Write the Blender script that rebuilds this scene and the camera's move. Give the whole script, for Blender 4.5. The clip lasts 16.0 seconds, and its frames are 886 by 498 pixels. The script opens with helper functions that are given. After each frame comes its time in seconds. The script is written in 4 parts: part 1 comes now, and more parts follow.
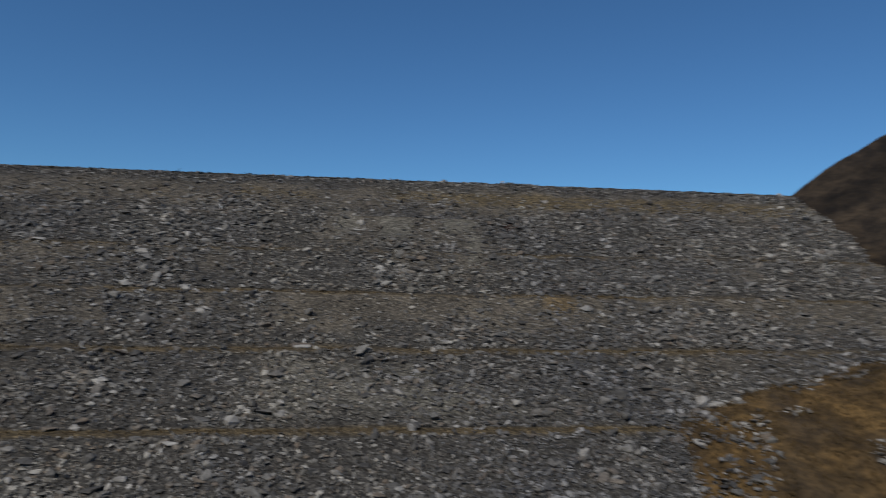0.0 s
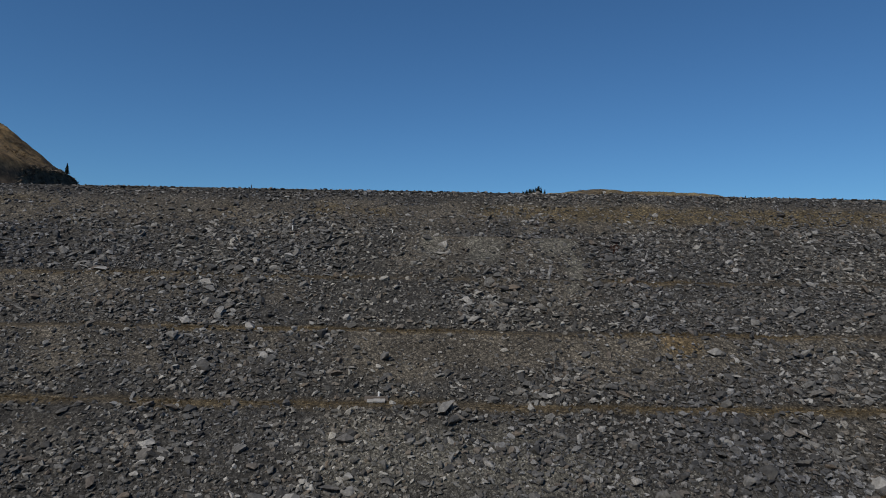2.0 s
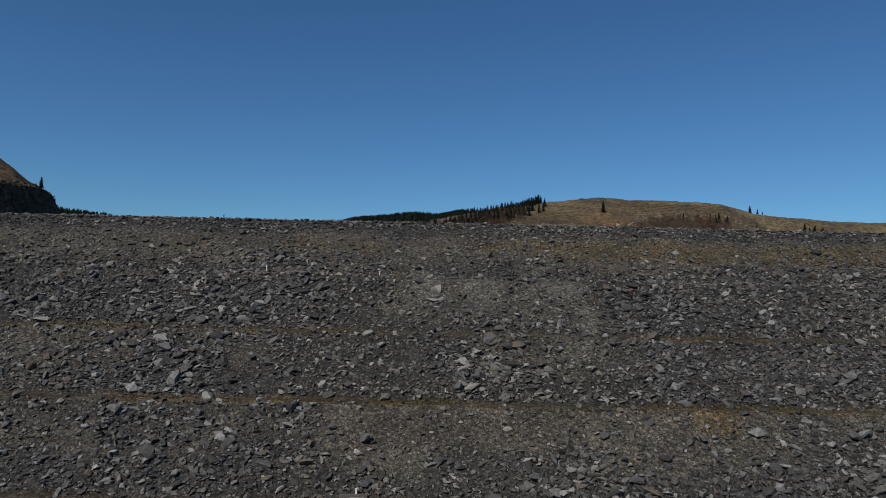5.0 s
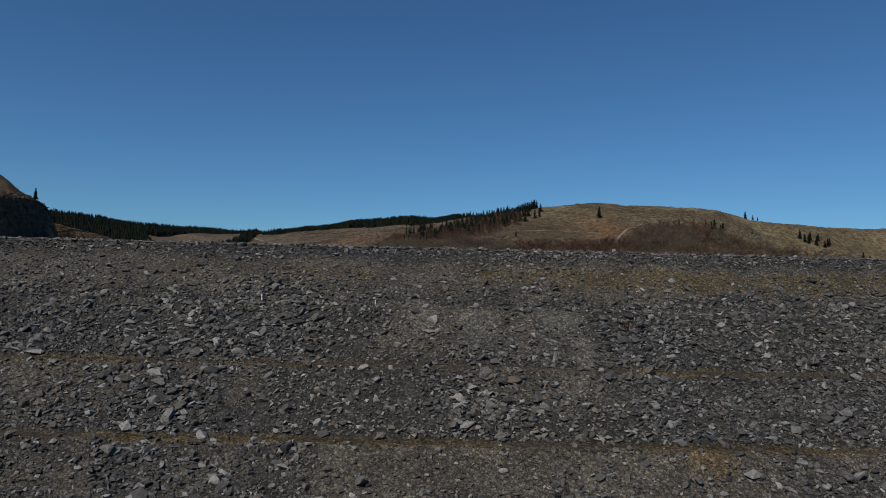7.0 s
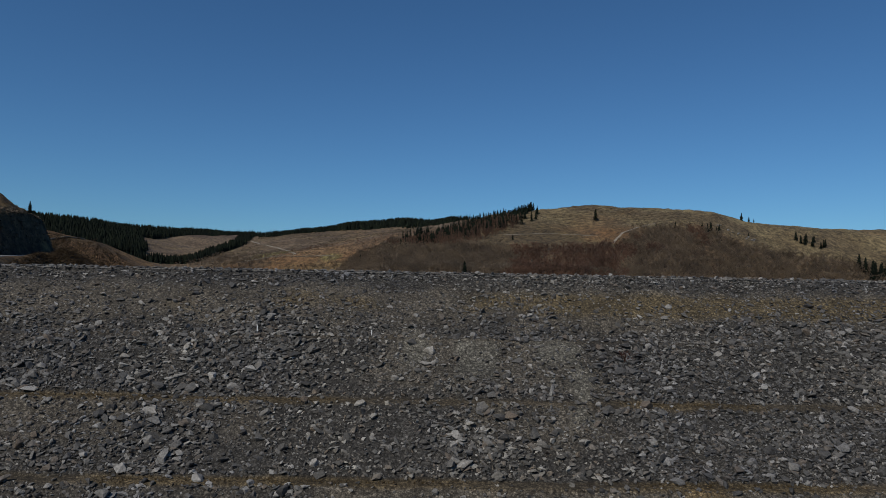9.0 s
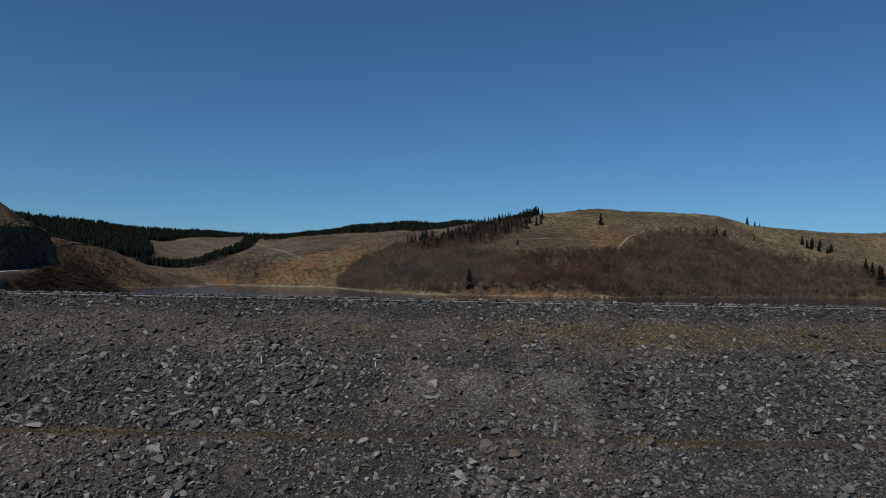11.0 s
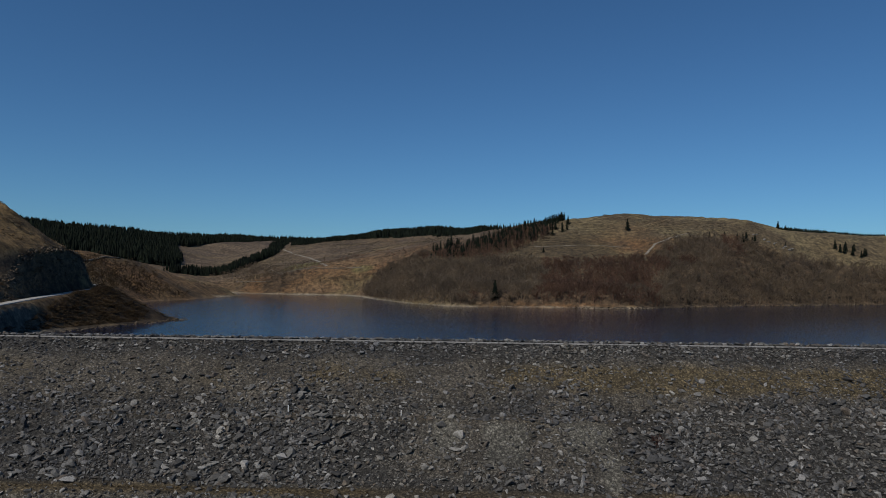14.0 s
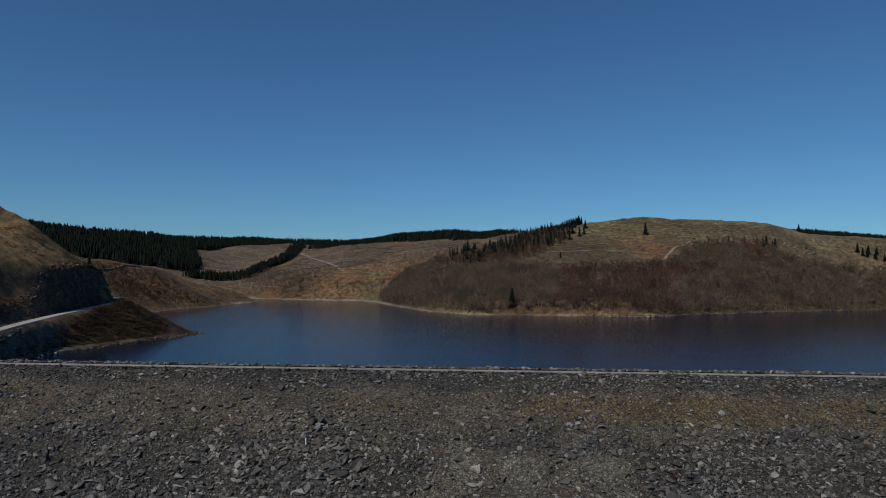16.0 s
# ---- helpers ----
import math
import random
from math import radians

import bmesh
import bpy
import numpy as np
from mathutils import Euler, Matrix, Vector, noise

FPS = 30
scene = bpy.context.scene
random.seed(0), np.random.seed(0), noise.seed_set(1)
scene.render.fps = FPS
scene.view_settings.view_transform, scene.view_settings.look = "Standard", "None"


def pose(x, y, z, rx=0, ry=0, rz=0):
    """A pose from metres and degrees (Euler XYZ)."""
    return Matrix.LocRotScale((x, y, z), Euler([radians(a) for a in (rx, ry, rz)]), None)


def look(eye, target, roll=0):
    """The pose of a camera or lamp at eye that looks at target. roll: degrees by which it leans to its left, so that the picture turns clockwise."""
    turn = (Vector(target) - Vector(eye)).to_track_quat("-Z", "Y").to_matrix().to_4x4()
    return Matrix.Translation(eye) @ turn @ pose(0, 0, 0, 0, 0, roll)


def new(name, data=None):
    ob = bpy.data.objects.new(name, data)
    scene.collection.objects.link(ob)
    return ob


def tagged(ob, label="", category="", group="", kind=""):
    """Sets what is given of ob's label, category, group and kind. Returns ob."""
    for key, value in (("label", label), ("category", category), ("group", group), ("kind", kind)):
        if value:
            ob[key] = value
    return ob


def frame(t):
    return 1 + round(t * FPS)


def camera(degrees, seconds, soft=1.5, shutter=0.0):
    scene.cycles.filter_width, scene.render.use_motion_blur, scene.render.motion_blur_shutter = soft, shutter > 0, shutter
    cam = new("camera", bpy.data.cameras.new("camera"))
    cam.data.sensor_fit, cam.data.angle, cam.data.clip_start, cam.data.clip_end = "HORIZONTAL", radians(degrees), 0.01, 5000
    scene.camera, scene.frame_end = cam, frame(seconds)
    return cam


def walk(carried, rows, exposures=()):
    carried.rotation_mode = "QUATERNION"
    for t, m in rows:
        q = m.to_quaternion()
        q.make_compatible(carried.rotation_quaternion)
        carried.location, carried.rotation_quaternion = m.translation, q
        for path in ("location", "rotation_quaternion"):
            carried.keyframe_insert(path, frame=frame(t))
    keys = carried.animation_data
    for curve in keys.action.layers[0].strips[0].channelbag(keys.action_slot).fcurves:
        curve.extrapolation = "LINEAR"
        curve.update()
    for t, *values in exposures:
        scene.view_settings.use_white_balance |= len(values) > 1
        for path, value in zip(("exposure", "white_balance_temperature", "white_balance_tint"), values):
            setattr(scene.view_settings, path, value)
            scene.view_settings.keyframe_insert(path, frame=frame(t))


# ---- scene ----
cam = camera(64.7, 16.0, soft=0.55, shutter=0.5)
PATH = [
    (0, (0.10, -0.32, -32.81), (0.18, 19.65, -31.77), 1.17),
    (0.1, (0.04, 0.87, -32.37), (-0.50, 20.83, -31.34), 1.16),
    (0.2, (-0.01, 2.05, -31.92), (-1.14, 21.99, -30.91), 1.15),
    (0.3, (-0.07, 3.23, -31.48), (-1.83, 23.13, -30.48), 1.15),
    (0.4, (-0.12, 4.42, -31.04), (-2.27, 24.28, -30.05), 1.14),
    (0.5, (-0.17, 5.60, -30.60), (-2.51, 25.44, -29.62), 1.13),
    (1, (-0.58, 11.04, -28.55), (-2.95, 30.88, -27.62), 1.09),
    (1.5, (-1.07, 16.30, -26.63), (-3.47, 36.13, -25.73), 1.06),
    (2, (-1.61, 21.54, -24.82), (-4.02, 41.37, -23.94), 1.04),
    (2.5, (-2.15, 26.74, -23.08), (-4.57, 46.58, -22.20), 1.03),
    (3, (-2.63, 31.75, -21.39), (-5.07, 51.58, -20.50), 1.03),
    (3.5, (-3.03, 36.23, -19.71), (-5.47, 56.06, -18.80), 1.04),
    (4, (-3.28, 39.69, -18.02), (-5.73, 59.52, -17.06), 1.06),
    (4.5, (-3.32, 41.17, -16.41), (-5.73, 61.00, -15.46), 1.14),
    (6.5, (-3.47, 41.74, -10.00), (-5.73, 61.59, -9.06), 1.47),
    (7, (-3.51, 41.58, -8.34), (-5.75, 61.43, -7.40), 1.40),
    (7.5, (-3.55, 41.62, -6.63), (-5.77, 61.48, -5.70), 1.31),
    (8, (-3.59, 41.75, -4.87), (-5.77, 61.61, -3.96), 1.23),
    (8.5, (-3.59, 41.86, -3.09), (-5.75, 61.72, -2.20), 1.15),
    (9, (-3.53, 41.84, -1.32), (-5.68, 61.71, -0.45), 1.10),
    (11.5, (-3.28, 41.57, 7.89), (-5.67, 61.41, 8.70), 1.05),
    (12, (-3.25, 41.56, 9.71), (-5.76, 61.39, 10.51), 0.97),
    (12.5, (-3.24, 41.55, 11.53), (-5.87, 61.36, 12.31), 0.89),
    (13, (-3.24, 41.55, 13.36), (-6.00, 61.35, 14.13), 0.83),
    (13.5, (-3.25, 41.55, 15.19), (-6.15, 61.33, 15.95), 0.77),
    (14, (-3.27, 41.56, 17.03), (-6.29, 61.32, 17.78), 0.71),
    (14.5, (-3.28, 41.57, 18.89), (-6.43, 61.31, 19.62), 0.66),
    (15, (-3.29, 41.59, 20.75), (-6.56, 61.30, 21.47), 0.61),
    (15.5, (-3.29, 41.60, 22.62), (-6.67, 61.30, 23.33), 0.56),
    (16, (-3.26, 41.63, 24.50), (-6.75, 61.31, 25.21), 0.50),
]
walk(cam, [(t, look(eye, target, roll)) for t, eye, target, roll in PATH], exposures=[(0.0, 0.08), (2.0, 0.0), (4.0, -0.06), (7.0, -0.12), (12.5, -0.18), (16.0, -0.24)])

# ---- daylight ----
SUN_AZ, SUN_EL = 211.0, 46.0               # degrees clockwise from +y, and above the horizon
world = bpy.data.worlds.new("sky")
scene.world = world
world.use_nodes = True
wn, wl = world.node_tree.nodes, world.node_tree.links
sky = wn.new("ShaderNodeTexSky")
sky.sky_type, sky.sun_disc = "NISHITA", False
sky.sun_elevation, sky.sun_rotation = radians(SUN_EL), radians(SUN_AZ)
sky.altitude, sky.air_density, sky.dust_density, sky.ozone_density = 300, 0.85, 0.25, 2.5
wn["Background"].inputs["Strength"].default_value = 0.068
clear = wn.new("ShaderNodeMix")           # a very clear, deep blue day
clear.data_type, clear.blend_type = "RGBA", "MULTIPLY"
clear.inputs[0].default_value, clear.inputs[7].default_value = 1.0, (0.535, 0.915, 1.19, 1)
wl.new(sky.outputs[0], clear.inputs[6])
wl.new(clear.outputs[2], wn["Background"].inputs["Color"])
sun = new("sun", bpy.data.lights.new("sun", "SUN"))
sun.data.energy, sun.data.angle, sun.data.color = 3.15, radians(0.53), (1.0, 0.935, 0.85)
az, el = radians(SUN_AZ), radians(SUN_EL)
way = Vector((math.sin(az) * math.cos(el), math.cos(az) * math.cos(el), math.sin(el)))
sun.matrix_world = look(way * 100, (0, 0, 0))


# ---- materials ----
def nodes_of(name, roughness=0.9):
    m = bpy.data.materials.new(name)
    m.use_nodes = True
    n, l = m.node_tree.nodes, m.node_tree.links
    b = n["Principled BSDF"]
    b.inputs["Roughness"].default_value = roughness
    b.inputs["Specular IOR Level"].default_value = 0.25
    return m, n, l, b


def noise_tex(n, l, scale, detail=5, coords=None, rough=0.6):
    t = n.new("ShaderNodeTexNoise")
    t.inputs["Scale"].default_value, t.inputs["Detail"].default_value, t.inputs["Roughness"].default_value = scale, detail, rough
    if coords is not None:
        l.new(coords, t.inputs["Vector"])
    return t.outputs["Fac"]


def ramp(n, l, fac, stops):
    r = n.new("ShaderNodeValToRGB")
    while len(r.color_ramp.elements) < len(stops):
        r.color_ramp.elements.new(0.5)
    for e, (p, c) in zip(r.color_ramp.elements, stops):
        e.position, e.color = p, (*c, 1)
    l.new(fac, r.inputs["Fac"])
    return r.outputs["Color"]


def mix(n, l, fac, a, b, blend="MIX"):
    m = n.new("ShaderNodeMix")
    m.data_type, m.blend_type = "RGBA", blend
    for s, v in ((0, fac), (6, a), (7, b)):
        if isinstance(v, (int, float)):
            m.inputs[s].default_value = v
        elif isinstance(v, tuple):
            m.inputs[s].default_value = (*v, 1)
        else:
            l.new(v, m.inputs[s])
    return m.outputs[2]


def bump(n, l, b, height, strength, distance):
    t = n.new("ShaderNodeBump")
    t.inputs["Strength"].default_value, t.inputs["Distance"].default_value = strength, distance
    l.new(height, t.inputs["Height"])
    l.new(t.outputs["Normal"], b.inputs["Normal"])


def coords(n):
    return n.new("ShaderNodeTexCoord").outputs["Object"]


def cover_material(name, grain=0.8, depth=0.5):
    """Ground whose plants and soil are laid down by the mesh's own cover colours, with grain at three sizes."""
    m, n, l, b = nodes_of(name, 0.95)
    a = n.new("ShaderNodeAttribute")
    a.attribute_name = "cover"
    c = coords(n)
    big, mid, fine = noise_tex(n, l, 0.035, 6, c), noise_tex(n, l, 0.22, 6, c), noise_tex(n, l, grain, 6, c, 0.75)
    col = mix(n, l, 1.0, a.outputs["Color"], ramp(n, l, big, [(0.32, (0.72, 0.70, 0.68)), (0.7, (1.25, 1.22, 1.15))]), "MULTIPLY")
    col = mix(n, l, 1.0, col, ramp(n, l, mid, [(0.38, (0.5, 0.5, 0.52)), (0.62, (1.42, 1.38, 1.3))]), "MULTIPLY")
    col = mix(n, l, 1.0, col, ramp(n, l, fine, [(0.3, (0.45, 0.45, 0.47)), (0.5, (0.95, 0.95, 0.95)), (0.72, (1.6, 1.55, 1.5))]), "MULTIPLY")
    l.new(col, b.inputs["Base Color"])
    bump(n, l, b, fine, 0.9, depth)
    return m


def pebble_material(name):
    """Fine broken stone: the cover colour, with every pebble of its own grey, darker towards its edge."""
    m, n, l, b = nodes_of(name, 0.95)
    a = n.new("ShaderNodeAttribute")
    a.attribute_name = "cover"
    c = coords(n)
    col = a.outputs["Color"]
    for scale, low, high in ((1.7, 0.65, 1.4), (4.2, 0.5, 1.4)):
        cell = n.new("ShaderNodeTexVoronoi")
        cell.inputs["Scale"].default_value = scale
        l.new(c, cell.inputs["Vector"])
        grey = n.new("ShaderNodeSeparateColor")
        l.new(cell.outputs["Color"], grey.inputs["Color"])
        col = mix(n, l, 1.0, col, ramp(n, l, grey.outputs[0], [(0.0, (low,) * 3), (0.7, (1.0,) * 3), (1.0, (high,) * 3)]), "MULTIPLY")
        col = mix(n, l, 1.0, col, ramp(n, l, cell.outputs["Distance"], [(0.25, (1.15,) * 3), (0.75, (0.5,) * 3)]), "MULTIPLY")
    big = noise_tex(n, l, 0.12, 6, c)
    col = mix(n, l, 1.0, col, ramp(n, l, big, [(0.35, (0.75, 0.74, 0.72)), (0.66, (1.25, 1.22, 1.16))]), "MULTIPLY")
    l.new(col, b.inputs["Base Color"])
    bump(n, l, b, cell.outputs["Distance"], -1.0, 0.3)
    return m


def stone_material(name, dark, light, brown=(0.122, 0.101, 0.081), per_object=False):
    """Broken slate: each stone its own grey, lichen and iron stains on some."""
    m, n, l, b = nodes_of(name, 0.8)
    if per_object:
        r = n.new("ShaderNodeObjectInfo").outputs["Random"]
    else:
        r = n.new("ShaderNodeNewGeometry").outputs["Random Per Island"]
    base = ramp(n, l, r, [(0.0, dark), (0.55, tuple(0.6 * d + 0.4 * w for d, w in zip(dark, light))), (0.72, brown), (0.76, tuple(0.5 * d + 0.5 * w for d, w in zip(dark, light))),
                          (0.94, light), (1.0, tuple(1.3 * w for w in light))])
    c = coords(n)
    grain, stain = noise_tex(n, l, 3.2, 6, c, 0.7), noise_tex(n, l, 0.7, 4, c)
    col = mix(n, l, 1.0, base, ramp(n, l, grain, [(0.3, (0.48, 0.48, 0.48)), (0.7, (1.5, 1.5, 1.5))]), "MULTIPLY")
    col = mix(n, l, 1.0, col, ramp(n, l, noise_tex(n, l, 0.022, 4, c), [(0.35, (0.72, 0.73, 0.77)), (0.65, (1.25, 1.2, 1.1))]), "MULTIPLY")
    col = mix(n, l, ramp(n, l, stain, [(0.55, (0, 0, 0)), (0.75, (0.5, 0.5, 0.5))]), col, (0.142, 0.126, 0.10))
    l.new(col, b.inputs["Base Color"])
    bump(n, l, b, grain, 0.6, 0.08)
    return m


def plain_material(name, dark, light, scale=2.0, roughness=0.9, relief=0.02):
    m, n, l, b = nodes_of(name, roughness)
    c = coords(n)
    f = noise_tex(n, l, scale, 6, c, 0.7)
    g = noise_tex(n, l, scale * 0.13, 4, c)
    col = mix(n, l, 1.0, ramp(n, l, f, [(0.3, dark), (0.7, light)]), ramp(n, l, g, [(0.3, (0.75, 0.75, 0.75)), (0.7, (1.2, 1.2, 1.2))]), "MULTIPLY")
    l.new(col, b.inputs["Base Color"])
    bump(n, l, b, f, 0.5, relief)
    return m


def plant_material(name, dark, light):
    """Plants in a crowd: every one a little different."""
    m, n, l, b = nodes_of(name, 0.95)
    r = n.new("ShaderNodeNewGeometry").outputs["Random Per Island"]
    c = coords(n)
    col = mix(n, l, 1.0, ramp(n, l, r, [(0.0, dark), (1.0, light)]), ramp(n, l, noise_tex(n, l, 0.045, 4, c), [(0.35, (0.65, 0.65, 0.68)), (0.65, (1.3, 1.25, 1.2))]), "MULTIPLY")
    l.new(col, b.inputs["Base Color"])
    thin = n.new("ShaderNodeBsdfTranslucent")          # thin twigs and needles pass some light on
    l.new(col, thin.inputs["Color"])
    both = n.new("ShaderNodeMixShader")
    both.inputs[0].default_value = 0.4
    l.new(b.outputs[0], both.inputs[1])
    l.new(thin.outputs[0], both.inputs[2])
    l.new(both.outputs[0], n["Material Output"].inputs["Surface"])
    return m


GROUND = cover_material("hill ground")
DAM_EARTH = pebble_material("dam gravel and earth")
STONE = stone_material("slate rubble", (0.038, 0.038, 0.038), (0.247, 0.243, 0.231))
STONE_ONE = stone_material("slate block", (0.038, 0.038, 0.038), (0.247, 0.243, 0.231), per_object=True)
PALE_STONE = plain_material("pale quartz stone", (0.20, 0.19, 0.175), (0.34, 0.33, 0.305), 2.0)
ROAD_MAT = plain_material("pale crushed stone", (0.30, 0.28, 0.25), (0.45, 0.43, 0.39), 1.2)
TRACK_MAT = plain_material("pale track stone", (0.19, 0.165, 0.125), (0.30, 0.265, 0.21), 0.8)
CREST_MAT = plain_material("worn grey gravel", (0.20, 0.19, 0.17), (0.32, 0.305, 0.275), 1.2)
CONCRETE = plain_material("weathered concrete", (0.24, 0.23, 0.21), (0.36, 0.35, 0.325), 1.5)
WHITE_PAINT = plain_material("white paint", (0.70, 0.70, 0.68), (0.82, 0.82, 0.80), 4.0, 0.6)
DARK_STEEL = plain_material("dark steel", (0.02, 0.02, 0.02), (0.05, 0.05, 0.05), 4.0, 0.5)
TWIGS_GREY = plant_material("grey bare twigs", (0.172, 0.134, 0.092), (0.235, 0.187, 0.132))
TWIGS_BROWN = plant_material("red brown bare twigs", (0.144, 0.088, 0.060), (0.20, 0.126, 0.088))
NEEDLES = plant_material("spruce needles", (0.007, 0.012, 0.008), (0.021, 0.030, 0.017))
HEATHER = plant_material("dead heather", (0.055, 0.038, 0.024), (0.13, 0.093, 0.052))
BARK = plain_material("bark", (0.05, 0.04, 0.03), (0.12, 0.10, 0.08), 3.0)
WATER_MAT, n, l, b = nodes_of("lake water", 0.08)
b.inputs["Base Color"].default_value = (0.003, 0.009, 0.028, 1)
b.inputs["IOR"].default_value, b.inputs["Specular IOR Level"].default_value = 1.2, 0.5
c = coords(n)
s = n.new("ShaderNodeMapping")
s.inputs["Scale"].default_value = (0.35, 0.9, 1)
l.new(c, s.inputs["Vector"])
bump(n, l, b, noise_tex(n, l, 0.8, 5, s.outputs["Vector"]), 0.8, 0.14)

# ---- the lie of the land: heights above the dam's crest ----
WATER = -7.9
AX, AY = -2.95, 219.95                      # a point on the downstream edge of the crest
CU, SU = math.cos(radians(7.3)), math.sin(radians(7.3))
FALL = 0.577                               # slope of the downstream face
BERMS = (24.2, 42.5, 60.4, 79.3, 99.6)    # downstream distances of the benches
DAM_L, DAM_R = -178.0, 121.0


def to_dam(x, y):
    """Along the crest (to the right) and downstream of its edge."""
    return (x - AX) * CU + (y - AY) * SU, (x - AX) * SU - (y - AY) * CU


def from_dam(u, v):
    return AX + u * CU + v * SU, AY + u * SU - v * CU


def hashed(ix, iy, seed):
    n = np.sin(ix * 127.1 + iy * 311.7 + seed * 74.7) * 43758.5453
    return n - np.floor(n)


def vnoise(x, y, seed=0):
    ix, iy = np.floor(x), np.floor(y)
    fx, fy = x - ix, y - iy
    fx, fy = fx * fx * (3 - 2 * fx), fy * fy * (3 - 2 * fy)
    a, b = hashed(ix, iy, seed), hashed(ix + 1, iy, seed)
    c, d = hashed(ix, iy + 1, seed), hashed(ix + 1, iy + 1, seed)
    return (a + (b - a) * fx) * (1 - fy) + (c + (d - c) * fx) * fy - 0.5


def fbm(x, y, size, octaves=4, seed=0):
    out, amp, f = 0.0, 1.0, 1.0 / size
    for o in range(octaves):
        out = out + amp * vnoise(x * f + 17.3 * o, y * f - 9.1 * o, seed + o)
        amp, f = amp * 0.5, f * 2.03
    return out


def step(a, b, x):
    q = np.clip((x - a) / (b - a), 0, 1)
    return q * q * (3 - 2 * q)


def near_line(x, y, line):
    """Distance to a polyline in plan, and the height of its nearest point."""
    best, height = np.full(np.shape(x), 1e9), np.zeros(np.shape(x))
    for (ax, ay, az), (bx, by, bz) in zip(line, line[1:]):
        dx, dy = bx - ax, by - ay
        q = np.clip(((x - ax) * dx + (y - ay) * dy) / (dx * dx + dy * dy), 0, 1)
        d = np.hypot(x - ax - q * dx, y - ay - q * dy)
        near = d < best
        best, height = np.where(near, d, best), np.where(near, az + q * (bz - az), height)
    return best, height


def in_polygon(x, y, poly):
    odd = np.zeros(np.shape(x), bool)
    for (ax, ay), (bx, by) in zip(poly, poly[1:] + poly[:1]):
        cross = (ay > y) != (by > y)
        odd ^= cross & (x < ax + (y - ay) * (bx - ax) / (by - ay + 1e-9))
    return odd


LAKE = [(-150, 215), (-188, 245), (-203, 290), (-200, 340), (-191, 381), (-215, 400), (-262, 440), (-318, 520),
        (-331, 590), (-324, 645), (-332, 705), (-336, 766), (-372, 790), (-420, 880), (-380, 842), (-308, 830),
        (-237, 824), (-210, 790), (-178, 726), (-125, 634), (-79, 592), (-5, 606), (66, 615), (113, 663), (202, 740),
        (312, 812), (420, 850), (520, 800), (430, 600), (270, 430), (165, 300), (118, 250)]
ROAD = [(-181, 201, 0.5), (-194, 234, 1.6), (-207, 266, 3.0), (-217, 294, 4.2), (-227, 326, 5.5), (-235, 361, 7.0), (-239, 384, 8.4), (-250, 398, 9.2), (-282, 408, 10.6), (-332, 446, 14),
        (-352, 505, 20)]
# each hill: its ridge line with heights, and how steeply its sides fall
CRAG = [(-240, 371, 11), (-246, 362, 24), (-253, 353, 36), (-267, 345, 50), (-279, 342, 56), (-335, 330, 88), (-430, 300, 125)]
SPUR = [(-480, 470, 58), (-402, 543, 42), (-402, 605, 40), (-381, 660, 28.5), (-356, 703, 10), (-340, 757, -6)]
FOREST_RIDGE = [(-1500, 900, 130), (-855, 1023, 91), (-813, 1183, 87), (-809, 1424, 86), (-812, 1761, 103), (-698, 1917, 104), (-450, 2200, 105)]
FELLED_HILL = [(-705, 1479, 84), (-655, 1720, 98), (-560, 1830, 92)]
MIDDLE_HILL = [(-470, 1275, 74), (-353, 1242, 80), (-251, 1195, 85), (-123, 1085, 82), (-81, 988, 78)]
GREAT_HILL = [(-81, 988, 78), (-35, 961, 86), (15, 941, 91), (101, 966, 98.5), (155, 958, 95.5), (234, 931, 87.5), (271, 930, 75), (377, 967, 70), (520, 1000, 78)]
FAR_HILL = [(330, 1270, 86), (380, 1284, 89), (455, 1335, 92), (522, 1339, 86), (720, 1360, 84)]
EAST_SIDE = [(330, 250, 70), (420, 380, 90), (600, 560, 110)]
WEST_SIDE = [(-460, 60, 120), (-430, 300, 125), (-600, 420, 120)]
RIDGES = [(CRAG, 0.95), (SPUR, 0.42), (FOREST_RIDGE, 0.2), (FELLED_HILL, 0.24), (MIDDLE_HILL, 0.225), (GREAT_HILL, 0.34),
          (FAR_HILL, 0.15), (EAST_SIDE, 0.5), (WEST_SIDE, 0.5)]


